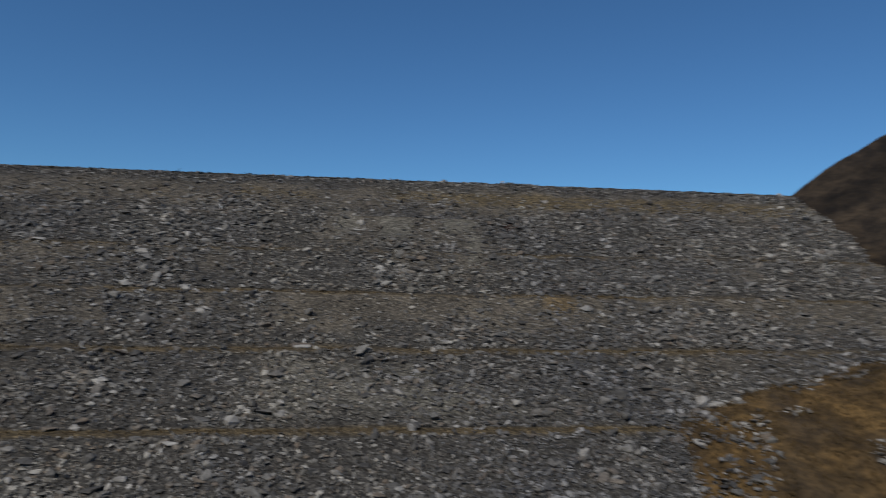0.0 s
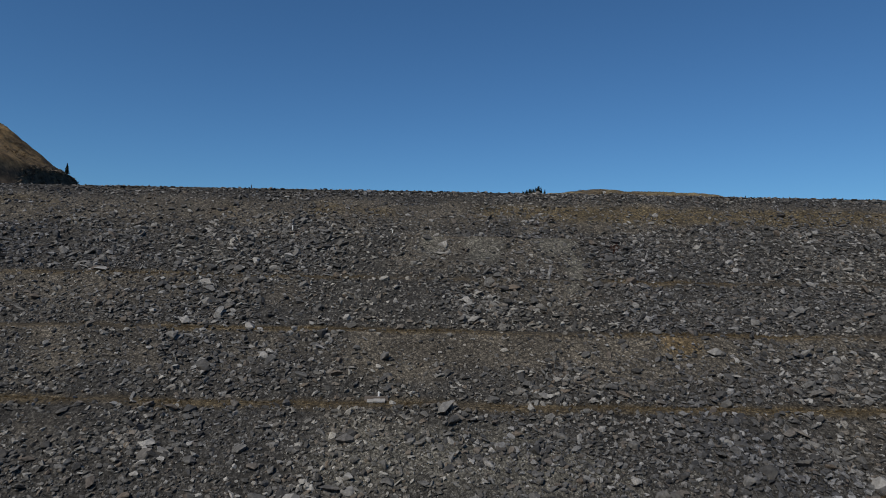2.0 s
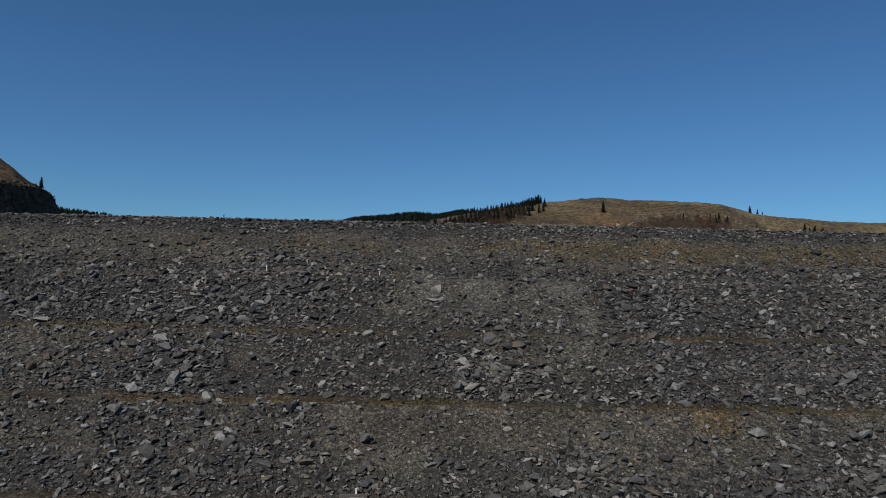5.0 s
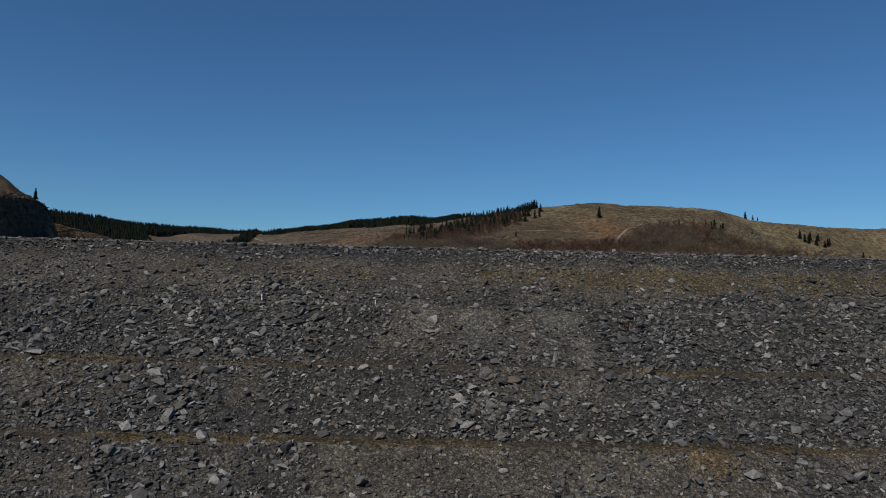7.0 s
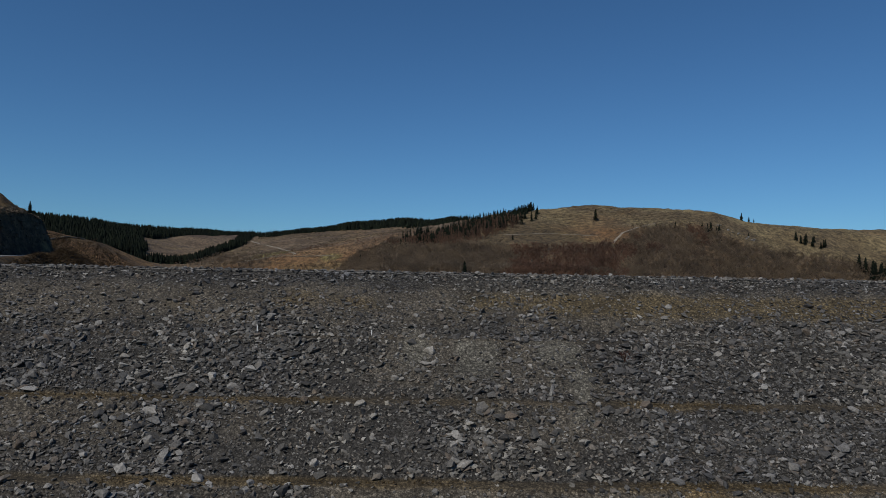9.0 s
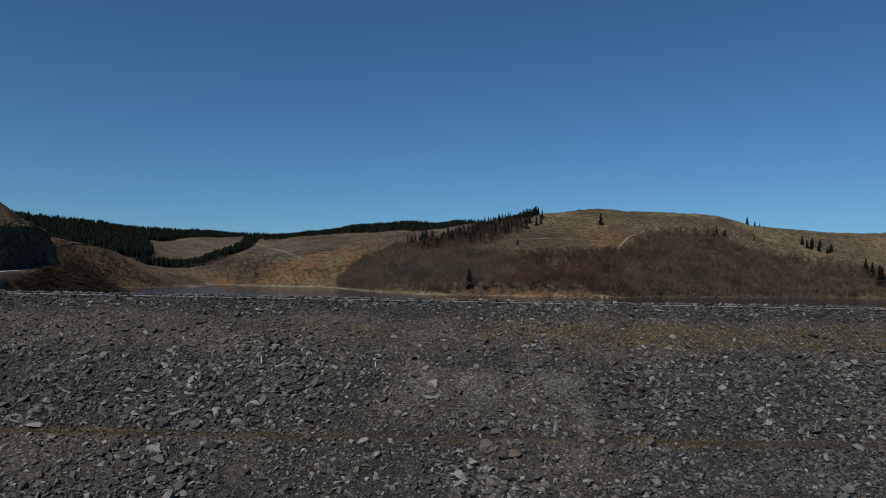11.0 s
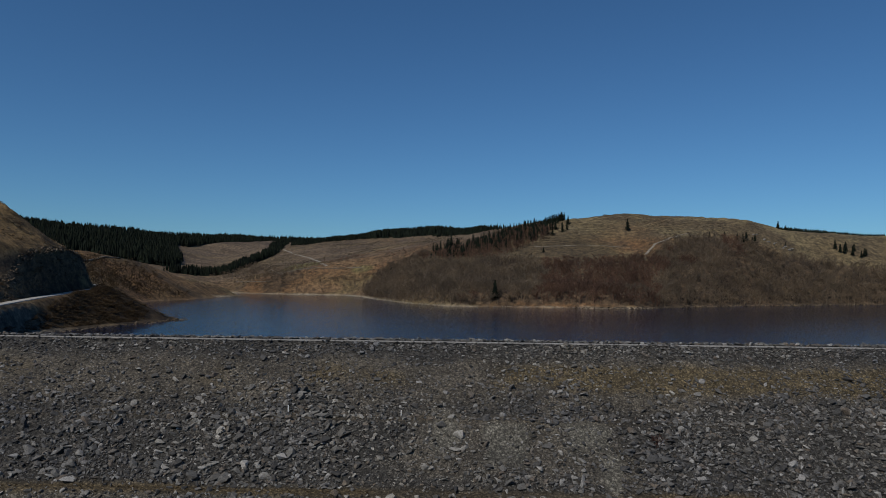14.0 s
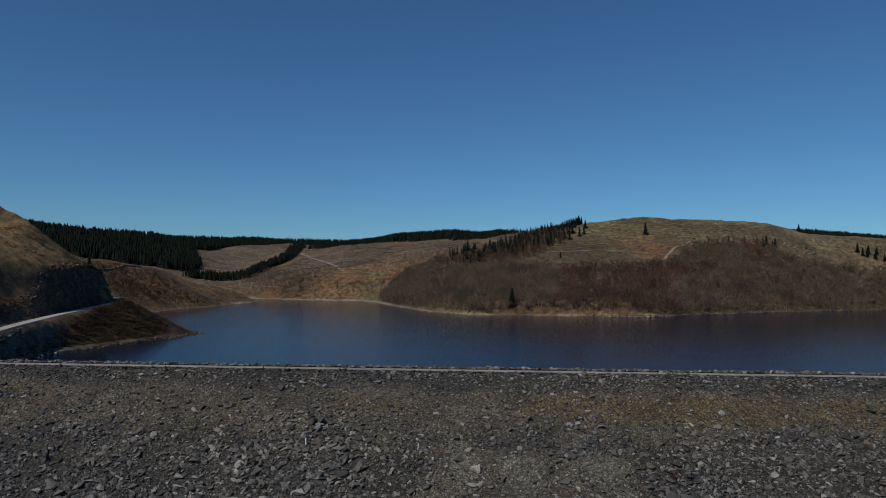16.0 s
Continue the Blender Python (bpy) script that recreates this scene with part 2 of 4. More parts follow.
def upstream(x, y):
    total = np.exp(np.full(np.shape(x), 4.0) / 3.0)
    for line, fall in RIDGES:
        d, z = near_line(x, y, line)
        total = total + np.exp(np.clip((z - fall * d) / 3.0, -60, 80))
    h = 3.0 * np.log(total) + 4.5 * fbm(x, y, 90, 4, 3) + 1.2 * fbm(x, y, 14, 3, 8)
    ring = LAKE + LAKE[:1]
    d, _ = near_line(x, y, [(a, b, 0.0) for a, b in ring])
    d = d + 3.0 * fbm(x, y, 30, 3, 5) * step(0, 12, d)
    inside = in_polygon(x, y, LAKE)
    beach = np.where(inside, WATER - 0.35 - 0.35 * d, WATER + np.where((x > -135) & (x < 80) & (y > 500), 0.34, 0.2) * np.minimum(d, 5) + np.where(x < -150, 0.62 + 0.25 * step(365, 320, y), 0.75) * np.clip(d - 5, 0, 22) + np.where(x < -150, 0.55 + 1.0 * step(-228, -240, x) * step(392, 372, y), 0.75) * np.maximum(d - 27, 0))
    h = np.where(inside, np.maximum(beach, -32), -2.0 * np.log(np.exp(-np.clip(beach, -60, 200) / 2.0) + np.exp(-np.clip(h, -60, 200) / 2.0)))
    d, z = near_line(x, y, ROAD)
    # the rock cutting above the road
    side = np.interp(y, [200, 228, 260, 314, 352, 378], [-181, -192, -205, -223, -233, -238])
    cut = np.clip(1.45 * (d - 6.0 + 3.5 * fbm(x, y, 12, 3, 13)), 0, (5.2 + 4 * fbm(x, y, 26, 3, 17) + 0.12 * d) * step(389, 345, y))
    cut = np.where((x < side) & (y > 215) & (y < 386 + 4 * fbm(x, y, 9, 2, 19)) & (d < 60), z + cut, -99)
    h = np.maximum(h, np.minimum(cut, h + 16))
    return h + (z - 0.25 - h) * (1 - step(3.2, 9.0, d)) * step(-20, -4, h)


def downstream(u, v):
    deep = np.maximum(-FALL * v, -84.0)
    steep = deep + 0.62 * (u - DAM_R - 1 + 0.12 * np.maximum(v - 30, 0) * (v < 90)) + 3 * fbm(u, v, 18, 3, 31)
    bench = -57.2 + 0.17 * (u - 30) - 0.5 * np.maximum(v - 101, 0) + 0.55 * np.minimum(u - 36, 0) * step(97, 104, v) + 0.9 * np.minimum(u - 24, 0) + 2.6 * fbm(u, v, 9, 3, 11)
    bench = np.minimum(bench, -47.0)
    left = deep + 0.8 * (DAM_L - u)
    return np.clip(np.maximum(np.maximum(steep, bench), np.maximum(left, -88.0)), -88, 130)


def ground_height(x, y):
    u, v = to_dam(x, y)
    q = step(-9, -1, v)
    h = upstream(x, y) * (1 - q) + q * downstream(u, np.maximum(v, 0))
    # below the dam's own body the ground keeps out of the way
    under = np.where((v > -40) & (v < 2), face_height(u, np.minimum(v, 2.0)) - 1.6, 999.0)
    return np.where((u > DAM_L - 4) & (u < DAM_R - 1), np.minimum(h, under), h)


def face_height(u, v):
    """The dam's surface: upstream slope, crest, and the downstream face with its benches."""
    z = -FALL * v
    for b in BERMS:
        t = v - b
        z = z + np.where(np.abs(t) < 6, 0.62 * np.clip(t, -1.4, 1.4) * (1 - np.abs(t) / 6), 0)
    z = np.where(v < 0, 0.0, z)
    return np.where(v < -9, (v + 9) * 0.55, z)


# ---- mesh helpers ----
def mesh_of(name, verts, faces, material, smooth=False):
    """A mesh from arrays of corners and of triangles or quads."""
    verts, faces = np.asarray(verts, np.float32), np.asarray(faces, np.int32)
    me = bpy.data.meshes.new(name)
    k = faces.shape[1]
    me.vertices.add(len(verts)), me.loops.add(faces.size), me.polygons.add(len(faces))
    me.vertices.foreach_set("co", verts.ravel())
    me.loops.foreach_set("vertex_index", faces.ravel())
    me.polygons.foreach_set("loop_start", np.arange(0, faces.size, k, dtype=np.int32))
    me.polygons.foreach_set("use_smooth", np.full(len(faces), smooth))
    me.update(calc_edges=True)
    me.materials.append(material)
    return me


def sheet(name, xs, ys, height, material, cover=None):
    """A sheet over a grid of lines, with its cover colours."""
    x, y = np.meshgrid(xs, ys)
    px, py, z = height(x, y)
    i = np.arange(x.size).reshape(x.shape)
    quads = np.stack([i[:-1, :-1], i[:-1, 1:], i[1:, 1:], i[1:, :-1]], -1).reshape(-1, 4)
    me = mesh_of(name, np.stack([px, py, z], -1).reshape(-1, 3), quads, material, True)
    if cover is not None:
        rgb = cover(x, y, z)
        a = me.color_attributes.new("cover", "FLOAT_COLOR", "POINT")
        a.data.foreach_set("color", np.concatenate([rgb, np.ones((*x.shape, 1))], -1).astype(np.float32).ravel())
    return new(name, me)


def turns(rng, count, lean=0.0, spin=None):
    """Random turns about the upright, all round or within spin, with a random lean."""
    a, b, c = rng.uniform(0, 2 * np.pi, count) if spin is None else rng.normal(0, spin, count), rng.normal(0, lean, count), rng.normal(0, lean, count)
    ca, sa, cb, sb, cc, sc = np.cos(a), np.sin(a), np.cos(b), np.sin(b), np.cos(c), np.sin(c)
    o, i = np.zeros(count), np.ones(count)
    rz = np.stack([np.stack([ca, -sa, o], -1), np.stack([sa, ca, o], -1), np.stack([o, o, i], -1)], 1)
    rx = np.stack([np.stack([i, o, o], -1), np.stack([o, cb, -sb], -1), np.stack([o, sb, cb], -1)], 1)
    ry = np.stack([np.stack([cc, o, sc], -1), np.stack([o, i, o], -1), np.stack([-sc, o, cc], -1)], 1)
    return rx @ ry @ rz


def crowd(name, kinds, which, places, scales, rots, material):
    """One mesh that holds a copy of one of the kinds (corners, triangles) at every place."""
    vs, fs, at = [], [], 0
    for k, (v, f) in enumerate(kinds):
        pick = np.nonzero(which == k)[0]
        if not len(pick):
            continue
        p = np.einsum("nij,nvj->nvi", rots[pick], v[None] * scales[pick][:, None, :]) + places[pick][:, None, :]
        fs.append((f[None] + (np.arange(len(pick)) * len(v))[:, None, None]).reshape(-1, 3) + at)
        vs.append(p.reshape(-1, 3))
        at += p.shape[0] * p.shape[1]
    return new(name, mesh_of(name, np.concatenate(vs), np.concatenate(fs), material))


def part(name, bm, material, parent, label=""):
    me = bpy.data.meshes.new(name)
    bm.to_mesh(me)
    bm.free()
    me.materials.append(material)
    ob = new(name, me)
    ob.parent = parent
    return tagged(ob, label)


WOOD = [(-212, 805), (-178, 731), (-123, 640), (-77, 598), (-5, 613), (66, 621), (112, 666), (202, 743), (312, 815), (430, 860), (470, 890),
        (351, 884), (276, 866), (235, 848), (201, 856), (161, 864), (127, 842), (101, 793), (53, 778), (-5, 768), (-66, 784), (-101, 766), (-154, 788)]


# ---- the ground: one sheet to the horizon ----
def graded(lo, hi, fine_lo, fine_hi, step_fine, growth):
    out = list(np.arange(fine_lo, fine_hi, step_fine))
    s, p = step_fine, out[-1]
    while p < hi:
        s *= growth
        p += s
        out.append(p)
    s, p = step_fine, fine_lo
    while p > lo:
        s *= growth
        p -= s
        out.insert(0, p)
    return np.array(out)


def lay(*rgb):
    return np.array(rgb)


def ground_cover(x, y, z):
    """Base colours of soil and low plants: moor grass, bracken, heather, felled ground."""
    u, v = to_dam(x, y)
    grass, bracken, heather, felled, mud = lay(0.140, 0.110, 0.060), lay(0.15, 0.088, 0.045), lay(0.062, 0.048, 0.032), lay(0.150, 0.114, 0.079), lay(0.33, 0.275, 0.195)
    q = step(-0.15, 0.35, fbm(x, y, 130, 5, 41))[..., None]
    col = grass * (1 - q) + bracken * q
    q = step(0.02, 0.3, fbm(x, y, 55, 5, 47))[..., None] * 0.75
    col = col * (1 - q) + heather * q
    # felled slopes of the far hills
    far = (step(860, 930, y) * (x < -60) + step(840, 880, y) * (x > -20))[..., None].clip(0, 1) * (0.55 + 0.45 * step(-0.2, 0.2, fbm(x, y, 70, 4, 53)))[..., None]
    moor = step(-60, 20, x)[..., None]
    col = col * (1 - far) + (felled * (1 - moor) + lay(0.158, 0.130, 0.076) * moor) * far
    # patches of old heather and brash among the felled stumps
    q = far * step(0.0, 0.22, fbm(x, y, 38, 5, 57))[..., None] * 0.6
    col = col * (1 - q) + lay(0.075, 0.056, 0.040) * q
    # bracken and green pasture on the middle hill
    for px, py, rx, ry, tint in ((-278, 843, 32, 10, (0.160, 0.104, 0.060)), (-248, 898, 38, 13, (0.158, 0.106, 0.062)), (-212, 800, 28, 40, (0.17, 0.118, 0.068)),
                                 (-322, 930, 28, 32, (0.125, 0.115, 0.05)), (-232, 880, 12, 8, (0.15, 0.135, 0.06))):
        q = (step(1.25, 0.75, np.hypot((x - px) / rx, (y - py) / ry) + 0.35 * fbm(x, y, 22, 3, 66)))[..., None] * 0.85
        col = col * (1 - q) + lay(*tint) * q
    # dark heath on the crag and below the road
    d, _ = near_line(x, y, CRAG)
    # dry grass on the upper crag, its colour raised to stand for sunlight
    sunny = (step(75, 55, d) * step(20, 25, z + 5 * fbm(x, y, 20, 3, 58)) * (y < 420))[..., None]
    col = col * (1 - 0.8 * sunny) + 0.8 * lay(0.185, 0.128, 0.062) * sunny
    dark = (np.maximum(step(25, 20, z) * step(60, 30, d), step(11, 4, d + 6 * fbm(x, y, 9, 3, 60))) * step(-0.1, 0.2, fbm(x, y, 25, 4, 59) + 0.2) * (y < 420))[..., None]
    col = col * (1 - 0.7 * dark) + 0.7 * heather * dark
    # dead heather on the bank below the road, bracken on the spur, dark heath on the east side
    d, zr = near_line(x, y, ROAD)
    q = (step(110, 80, d) * (z < zr + 1) * step(-0.5, -0.1, fbm(x, y, 16, 4, 63)) * step(425, 400, y))[..., None] * 0.95
    col = col * (1 - q) + lay(0.036, 0.027, 0.018) * q
    # grey rubble on the bank next to the dam
    q = ((z < zr - 0.5) * (x < -172) * step(318, 290, y + 14 * fbm(x, y, 12, 3, 67)))[..., None] * 0.85
    col = col * (1 - q) + lay(0.14, 0.128, 0.108) * q
    d, _ = near_line(x, y, SPUR)
    q = (step(90, 45, d) * step(-0.25, 0.2, fbm(x, y, 40, 4, 65)))[..., None] * 0.8
    col = col * (1 - q) + lay(0.165, 0.105, 0.053) * q
    q = (step(106, 118, u) * step(-110, -60, v))[..., None]
    col = col * (1 - q) + lay(0.036, 0.027, 0.019) * q
    # leaf litter under the wood
    q = in_polygon(x, y, WOOD)[..., None] * 0.85
    col = col * (1 - q) + lay(0.085, 0.062, 0.042) * q
    # bare rock in the road cutting
    d, zr = near_line(x, y, ROAD)
    q = (step(5, 7, d) * step(26, 18, d) * (x < -198) * (y < 388) * step(zr + 1, zr + 3, z) * step(zr + 22, zr + 15, z))[..., None] * 0.9
    col = col * (1 - q) + lay(0.115, 0.085, 0.056) * q
    # bare stony rim at the waterline
    rim = np.where(((x > -130) & (x < 78) & (y > 560)) | ((x > -400) & (x < -180) & (y > 700)), 1.0, 0.12)
    q = (rim * step(WATER + 1.2, WATER + 0.6, z) * step(-0.3, 0.1, fbm(x, y, 40, 3, 61)))[..., None]
    col = col * (1 - q) + mud * q
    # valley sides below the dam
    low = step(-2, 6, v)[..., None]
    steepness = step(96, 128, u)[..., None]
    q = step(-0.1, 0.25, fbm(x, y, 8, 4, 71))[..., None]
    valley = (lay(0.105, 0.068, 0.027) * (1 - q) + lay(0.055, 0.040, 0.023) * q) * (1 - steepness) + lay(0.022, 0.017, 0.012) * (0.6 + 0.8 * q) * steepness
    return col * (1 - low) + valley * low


def flat_map(x, y):
    return x, y, ground_height(x, y)


def finer(line, lo, hi):
    """Halves the steps of a grid between lo and hi."""
    mid = (line[1:] + line[:-1]) / 2
    return np.sort(np.concatenate([line, mid[(mid > lo) & (mid < hi)]]))


xs = finer(graded(-3600, 3600, -420, 520, 4.0, 1.035), -300, -180)
ys = finer(graded(-1500, 4600, 100, 1050, 4.0, 1.035), 210, 430)
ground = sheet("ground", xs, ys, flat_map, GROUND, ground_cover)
tagged(ground, "moorland hills with dry grass, bracken and felled slopes round a lake", "hills", kind="structure")

me = mesh_of("water", [(*from_dam(-1500, -15), WATER), (*from_dam(1500, -15), WATER), (*from_dam(1500, -1500), WATER), (*from_dam(-1500, -1500), WATER)], [(0, 1, 2, 3)], WATER_MAT)
tagged(new("water", me), "dark blue reservoir water with small ripples", "lake", kind="structure")


# ---- the dam ----
def gravel_patch(u, v):
    """Where fine stuff covers the face: the slump below the top, its gully, the earthy bands. 0 to 1."""
    w = fbm(u, v, 9, 4, 81)
    slump = 0.62 * step(0, 3, v - 21) * step(40, 35, v + 6 * w) * step(-40, -32, u + 8 * w) * step(14, 8, u + 8 * w)
    band = 0.74 * step(3, 8, v + 3 * w) * step(22, 17, v + 5 * w)
    below = 0.85 * step(60, 62, v) * step(75, 68, v + 8 * w) * np.maximum(step(-0.25, 0.2, fbm(u, v, 26, 3, 83)), step(-36, -28, u) * step(38, 30, u))
    lower = 0.5 * step(80, 82, v) * step(92, 86, v + 8 * w) * step(-0.05, 0.3, fbm(u, v, 22, 3, 85))
    mid = 0.6 * step(41, 44, v) * step(57, 50, v + 8 * w) * step(0.0, 0.3, fbm(u, v, 20, 3, 87) + 0.3 * step(-70, -80, u))
    return np.clip(np.maximum.reduce([slump, bare_patch(u, v), band, below, lower, mid]), 0, 1)


def bare_patch(u, v):
    """The pale slides of fine gravel under the top, and the gully that runs down from them. 0 to 1."""
    w = 2.6 * fbm(u, v, 5, 3, 82)
    out = 0.0
    for middle, half, top, foot in ((-25.5, 2.3, 22, 33), (-13, 4.2, 26, 36), (4.4, 5.4, 23, 32), (8.2, 1.7, 29, 48)):
        lean = 0.12 * (v - top) if half < 2 else 0.0
        out = np.maximum(out, step(half + 1.3, half - 0.8, np.abs(u - middle + w + lean)) * step(top - 1.5, top + 1.5, v + w) * step(foot + 2, foot - 2, v + w))
    return out


def on_berm(v):
    return np.maximum.reduce([(0.45 if k == 0 else 1.0) * step(2.1, 1.2, np.abs(v - b)) for k, b in enumerate(BERMS)])


def dam_cover(u, v, z):
    # rubble colours the sheet under the stones, darkened to paint in the gaps' shade
    rubble, earth, ochre, slump = lay(0.073, 0.070, 0.065), lay(0.158, 0.140, 0.112), lay(0.130, 0.100, 0.056), lay(0.178, 0.170, 0.145)
    g = gravel_patch(u, v)[..., None]
    col = rubble * (1 - g) + earth * g
    q = bare_patch(u, v)[..., None]
    col = col * (1 - q) + slump * q
    q = (on_berm(v) * (0.55 + 0.45 * step(-0.3, 0.15, fbm(u, v, 30, 4, 93))))[..., None] * 0.95
    col = col * (1 - q) + ochre * q
    q = (step(6, 9, v) * step(18, 14, v) * step(-0.05, 0.25, fbm(u, v * 2, 22, 3, 95) + 0.15))[..., None] * 0.75
    col = col * (1 - q) + lay(0.150, 0.115, 0.058) * q
    q = (step(82, 86, v) * step(98, 93, v) * step(-48, -36, u) * step(22, 8, u) * step(-0.2, 0.15, fbm(u, v, 12, 3, 97)))[..., None] * 0.7
    col = col * (1 - q) + slump * q
    q = (step(5.5, 2.5, np.hypot(u - 22.5, (v - 63.5) * 1.4)))[..., None]
    return col * (1 - 0.7 * q) + 0.7 * lay(0.185, 0.130, 0.060) * q


def dam_map(u, v):
    z = face_height(u, v) + np.where(v > 0.5, (0.9 * fbm(u, v, 6, 2, 21) + 0.8 * fbm(u, v, 30, 2, 23)) * (1 - 0.75 * on_berm(v)), 0.0)
    x, y = from_dam(u, v)
    return x, y, z


dam = sheet("dam", np.arange(DAM_L - 12, DAM_R + 14, 0.9), np.concatenate([np.arange(-34, -9, 5.0), [-9.0, -6.0, -3.0, -0.6], np.arange(0.0, 122, 0.8), np.arange(123, 165, 6.0)]), dam_map, DAM_EARTH, dam_cover)
tagged(dam, "rockfill dam of grey slate rubble with grassy benches", "dam", kind="structure")


def rock_kinds(rng, count, points):
    """Angular slabs: hulls of a few random points."""
    out = []
    for _ in range(count):
        bm = bmesh.new()
        p = rng.normal(size=(points, 3))
        p /= np.linalg.norm(p, axis=1)[:, None] ** 0.9
        p *= (0.68, 0.46 * rng.uniform(0.75, 1.25), 0.29 * rng.uniform(0.7, 1.5))
        for q in p:
            bm.verts.new(q)
        hull = bmesh.ops.convex_hull(bm, input=bm.verts)
        bmesh.ops.delete(bm, geom=list({v for v in hull["geom_interior"] if isinstance(v, bmesh.types.BMVert)}), context="VERTS")
        bmesh.ops.triangulate(bm, faces=bm.faces)
        bmesh.ops.recalc_face_normals(bm, faces=bm.faces)
        bm.verts.index_update()
        out.append((np.array([v.co[:] for v in bm.verts]), np.array([[v.index for v in f.verts] for f in bm.faces])))
        bm.free()
    return out


rng = np.random.default_rng(5)
BIG, MID, SMALL = rock_kinds(rng, 24, 13), rock_kinds(rng, 24, 9), rock_kinds(rng, 16, 5)
TILT_FACE = np.array(Euler((0.6 * math.atan(FALL), 0, radians(7.3))).to_matrix())


def scatter(count, smallest, largest, power, keep):
    """Places on the face, sizes, and turns that lie roughly in the slope."""
    u, v = rng.uniform(DAM_L + 2, DAM_R + 4, count), rng.uniform(0.5, 119, count)
    g = gravel_patch(u, v)
    ok = rng.uniform(size=count) > np.maximum(g * keep, on_berm(v) * 0.97)
    ok &= fbm(u, v, 14, 3, 101) + rng.uniform(-0.55, 0.55, count) > -0.45
    ok &= (np.abs(u + 8) < 188 - 0.93 * v) | (rng.uniform(size=count) < 0.35)
    u, v = u[ok], v[ok]
    size = smallest + (largest - smallest) * rng.uniform(size=len(u)) ** power
    size = size * (0.74 + 0.26 * step(4, 16, v)) * (0.88 + 0.26 * step(-0.3, 0.35, fbm(u, v, 17, 3, 103)))
    x, y, z = dam_map(u, v)
    s = size[:, None] * rng.uniform(0.75, 1.3, (len(u), 3))
    return np.stack([x, y, z + 0.2 * size], -1), s, TILT_FACE[None] @ turns(rng, len(u), 0.38, 0.75), u, v


p, s, r, u, v = scatter(8500, 1.0, 2.1, 3.2, 0.95)
near = np.argsort(np.where((v > 62) & (v < 112) & (np.abs(u + 15) < 70), -s.max(1), 0))[:300]
rest = np.setdiff1d(np.arange(len(p)), near)
which = rng.integers(0, len(BIG), len(p))
boulders = crowd("rock_pile", BIG, which[rest], p[rest], s[rest], r[rest], STONE)
boulders.parent = dam
tagged(boulders, "grey slate boulders covering the dam face", kind="stuff")
p2, s2, r2, _, _ = scatter(88000, 0.45, 1.15, 2.0, 0.92)
ob = crowd("rubble", MID, rng.integers(0, len(MID), len(p2)), p2, s2, r2, STONE)
ob.parent = dam
tagged(ob, "smaller slate rubble between the boulders", kind="stuff")
p3, s3, r3, _, _ = scatter(110000, 0.26, 0.56, 1.2, 0.6)
ob = crowd("scree", SMALL, rng.integers(0, len(SMALL), len(p3)), p3, s3, r3, STONE)
ob.parent = dam
tagged(ob, "fine slate scree filling the gaps", kind="stuff")
u4, v4 = rng.uniform(DAM_L + 2, DAM_R, 1500), 0.1 + 3.4 * rng.uniform(size=1500) ** 1.5
x4, y4, z4 = dam_map(u4, np.maximum(v4, 0.1))
s4 = (0.4 + 0.65 * rng.uniform(size=1500) ** 2)[:, None] * rng.uniform((1.0, 0.9, 0.7), (1.5, 1.2, 1.0), (1500, 3))
ob = crowd("crest_slabs", MID, rng.integers(0, len(MID), 1500), np.stack([x4, y4, z4 + 0.12], -1), s4, turns(rng, 1500, 0.3), STONE)
ob.parent = dam
tagged(ob, "flat slate slabs along the crest's edge", kind="stuff")
rock_meshes = [mesh_of("rock", a, f, STONE_ONE) for a, f in BIG]
for i in near:
    ob = new("rock", rock_meshes[which[i]])
    ob.parent = dam
    ob.matrix_basis = Matrix.Translation(p[i]) @ Matrix(r[i].tolist()).to_4x4() @ Matrix.Diagonal((*s[i], 1))

# ---- roads ----
def ribbon(name, line, width, material, lift):
    pts, d = [], 0.0
    for (ax, ay, az), (bx, by, bz) in zip(line, line[1:]):
        for q in np.linspace(0, 1, 12, endpoint=False):
            pts.append((ax + q * (bx - ax), ay + q * (by - ay), az + q * (bz - az)))
    pts = np.array(pts)
    for _ in range(6):
        pts[1:-1] = (pts[:-2] + 2 * pts[1:-1] + pts[2:]) / 4
    t = np.gradient(pts[:, :2], axis=0)
    t /= np.linalg.norm(t, axis=1)[:, None]
    side = np.stack([-t[:, 1], t[:, 0], 0 * t[:, 0]], -1) * width / 2
    top = np.array([0, 0, lift])
    rows = np.stack([pts - side * 1.15 + top - (0, 0, 0.6), pts - side + top, pts + side + top, pts + side * 1.15 + top - (0, 0, 0.6)], 1)
    i = np.arange(len(pts) * 4).reshape(-1, 4)
    quads = np.concatenate([np.stack([i[:-1, k], i[:-1, k + 1], i[1:, k + 1], i[1:, k]], -1) for k in range(3)])
    return new(name, mesh_of(name, rows.reshape(-1, 3), quads[:, ::-1], material))


def drape(name, line, width, label):
    """A track laid over the ground."""
    pts = [(x, y, float(ground_height(np.array(float(x)), np.array(float(y))))) for (ax, ay), (bx, by) in zip(line, line[1:]) for x, y in [(ax + q * (bx - ax), ay + q * (by - ay)) for q in (0, 0.25, 0.5, 0.75)]]
    return tagged(ribbon(name, pts, width, TRACK_MAT, 0.35), label, "track", kind="structure")


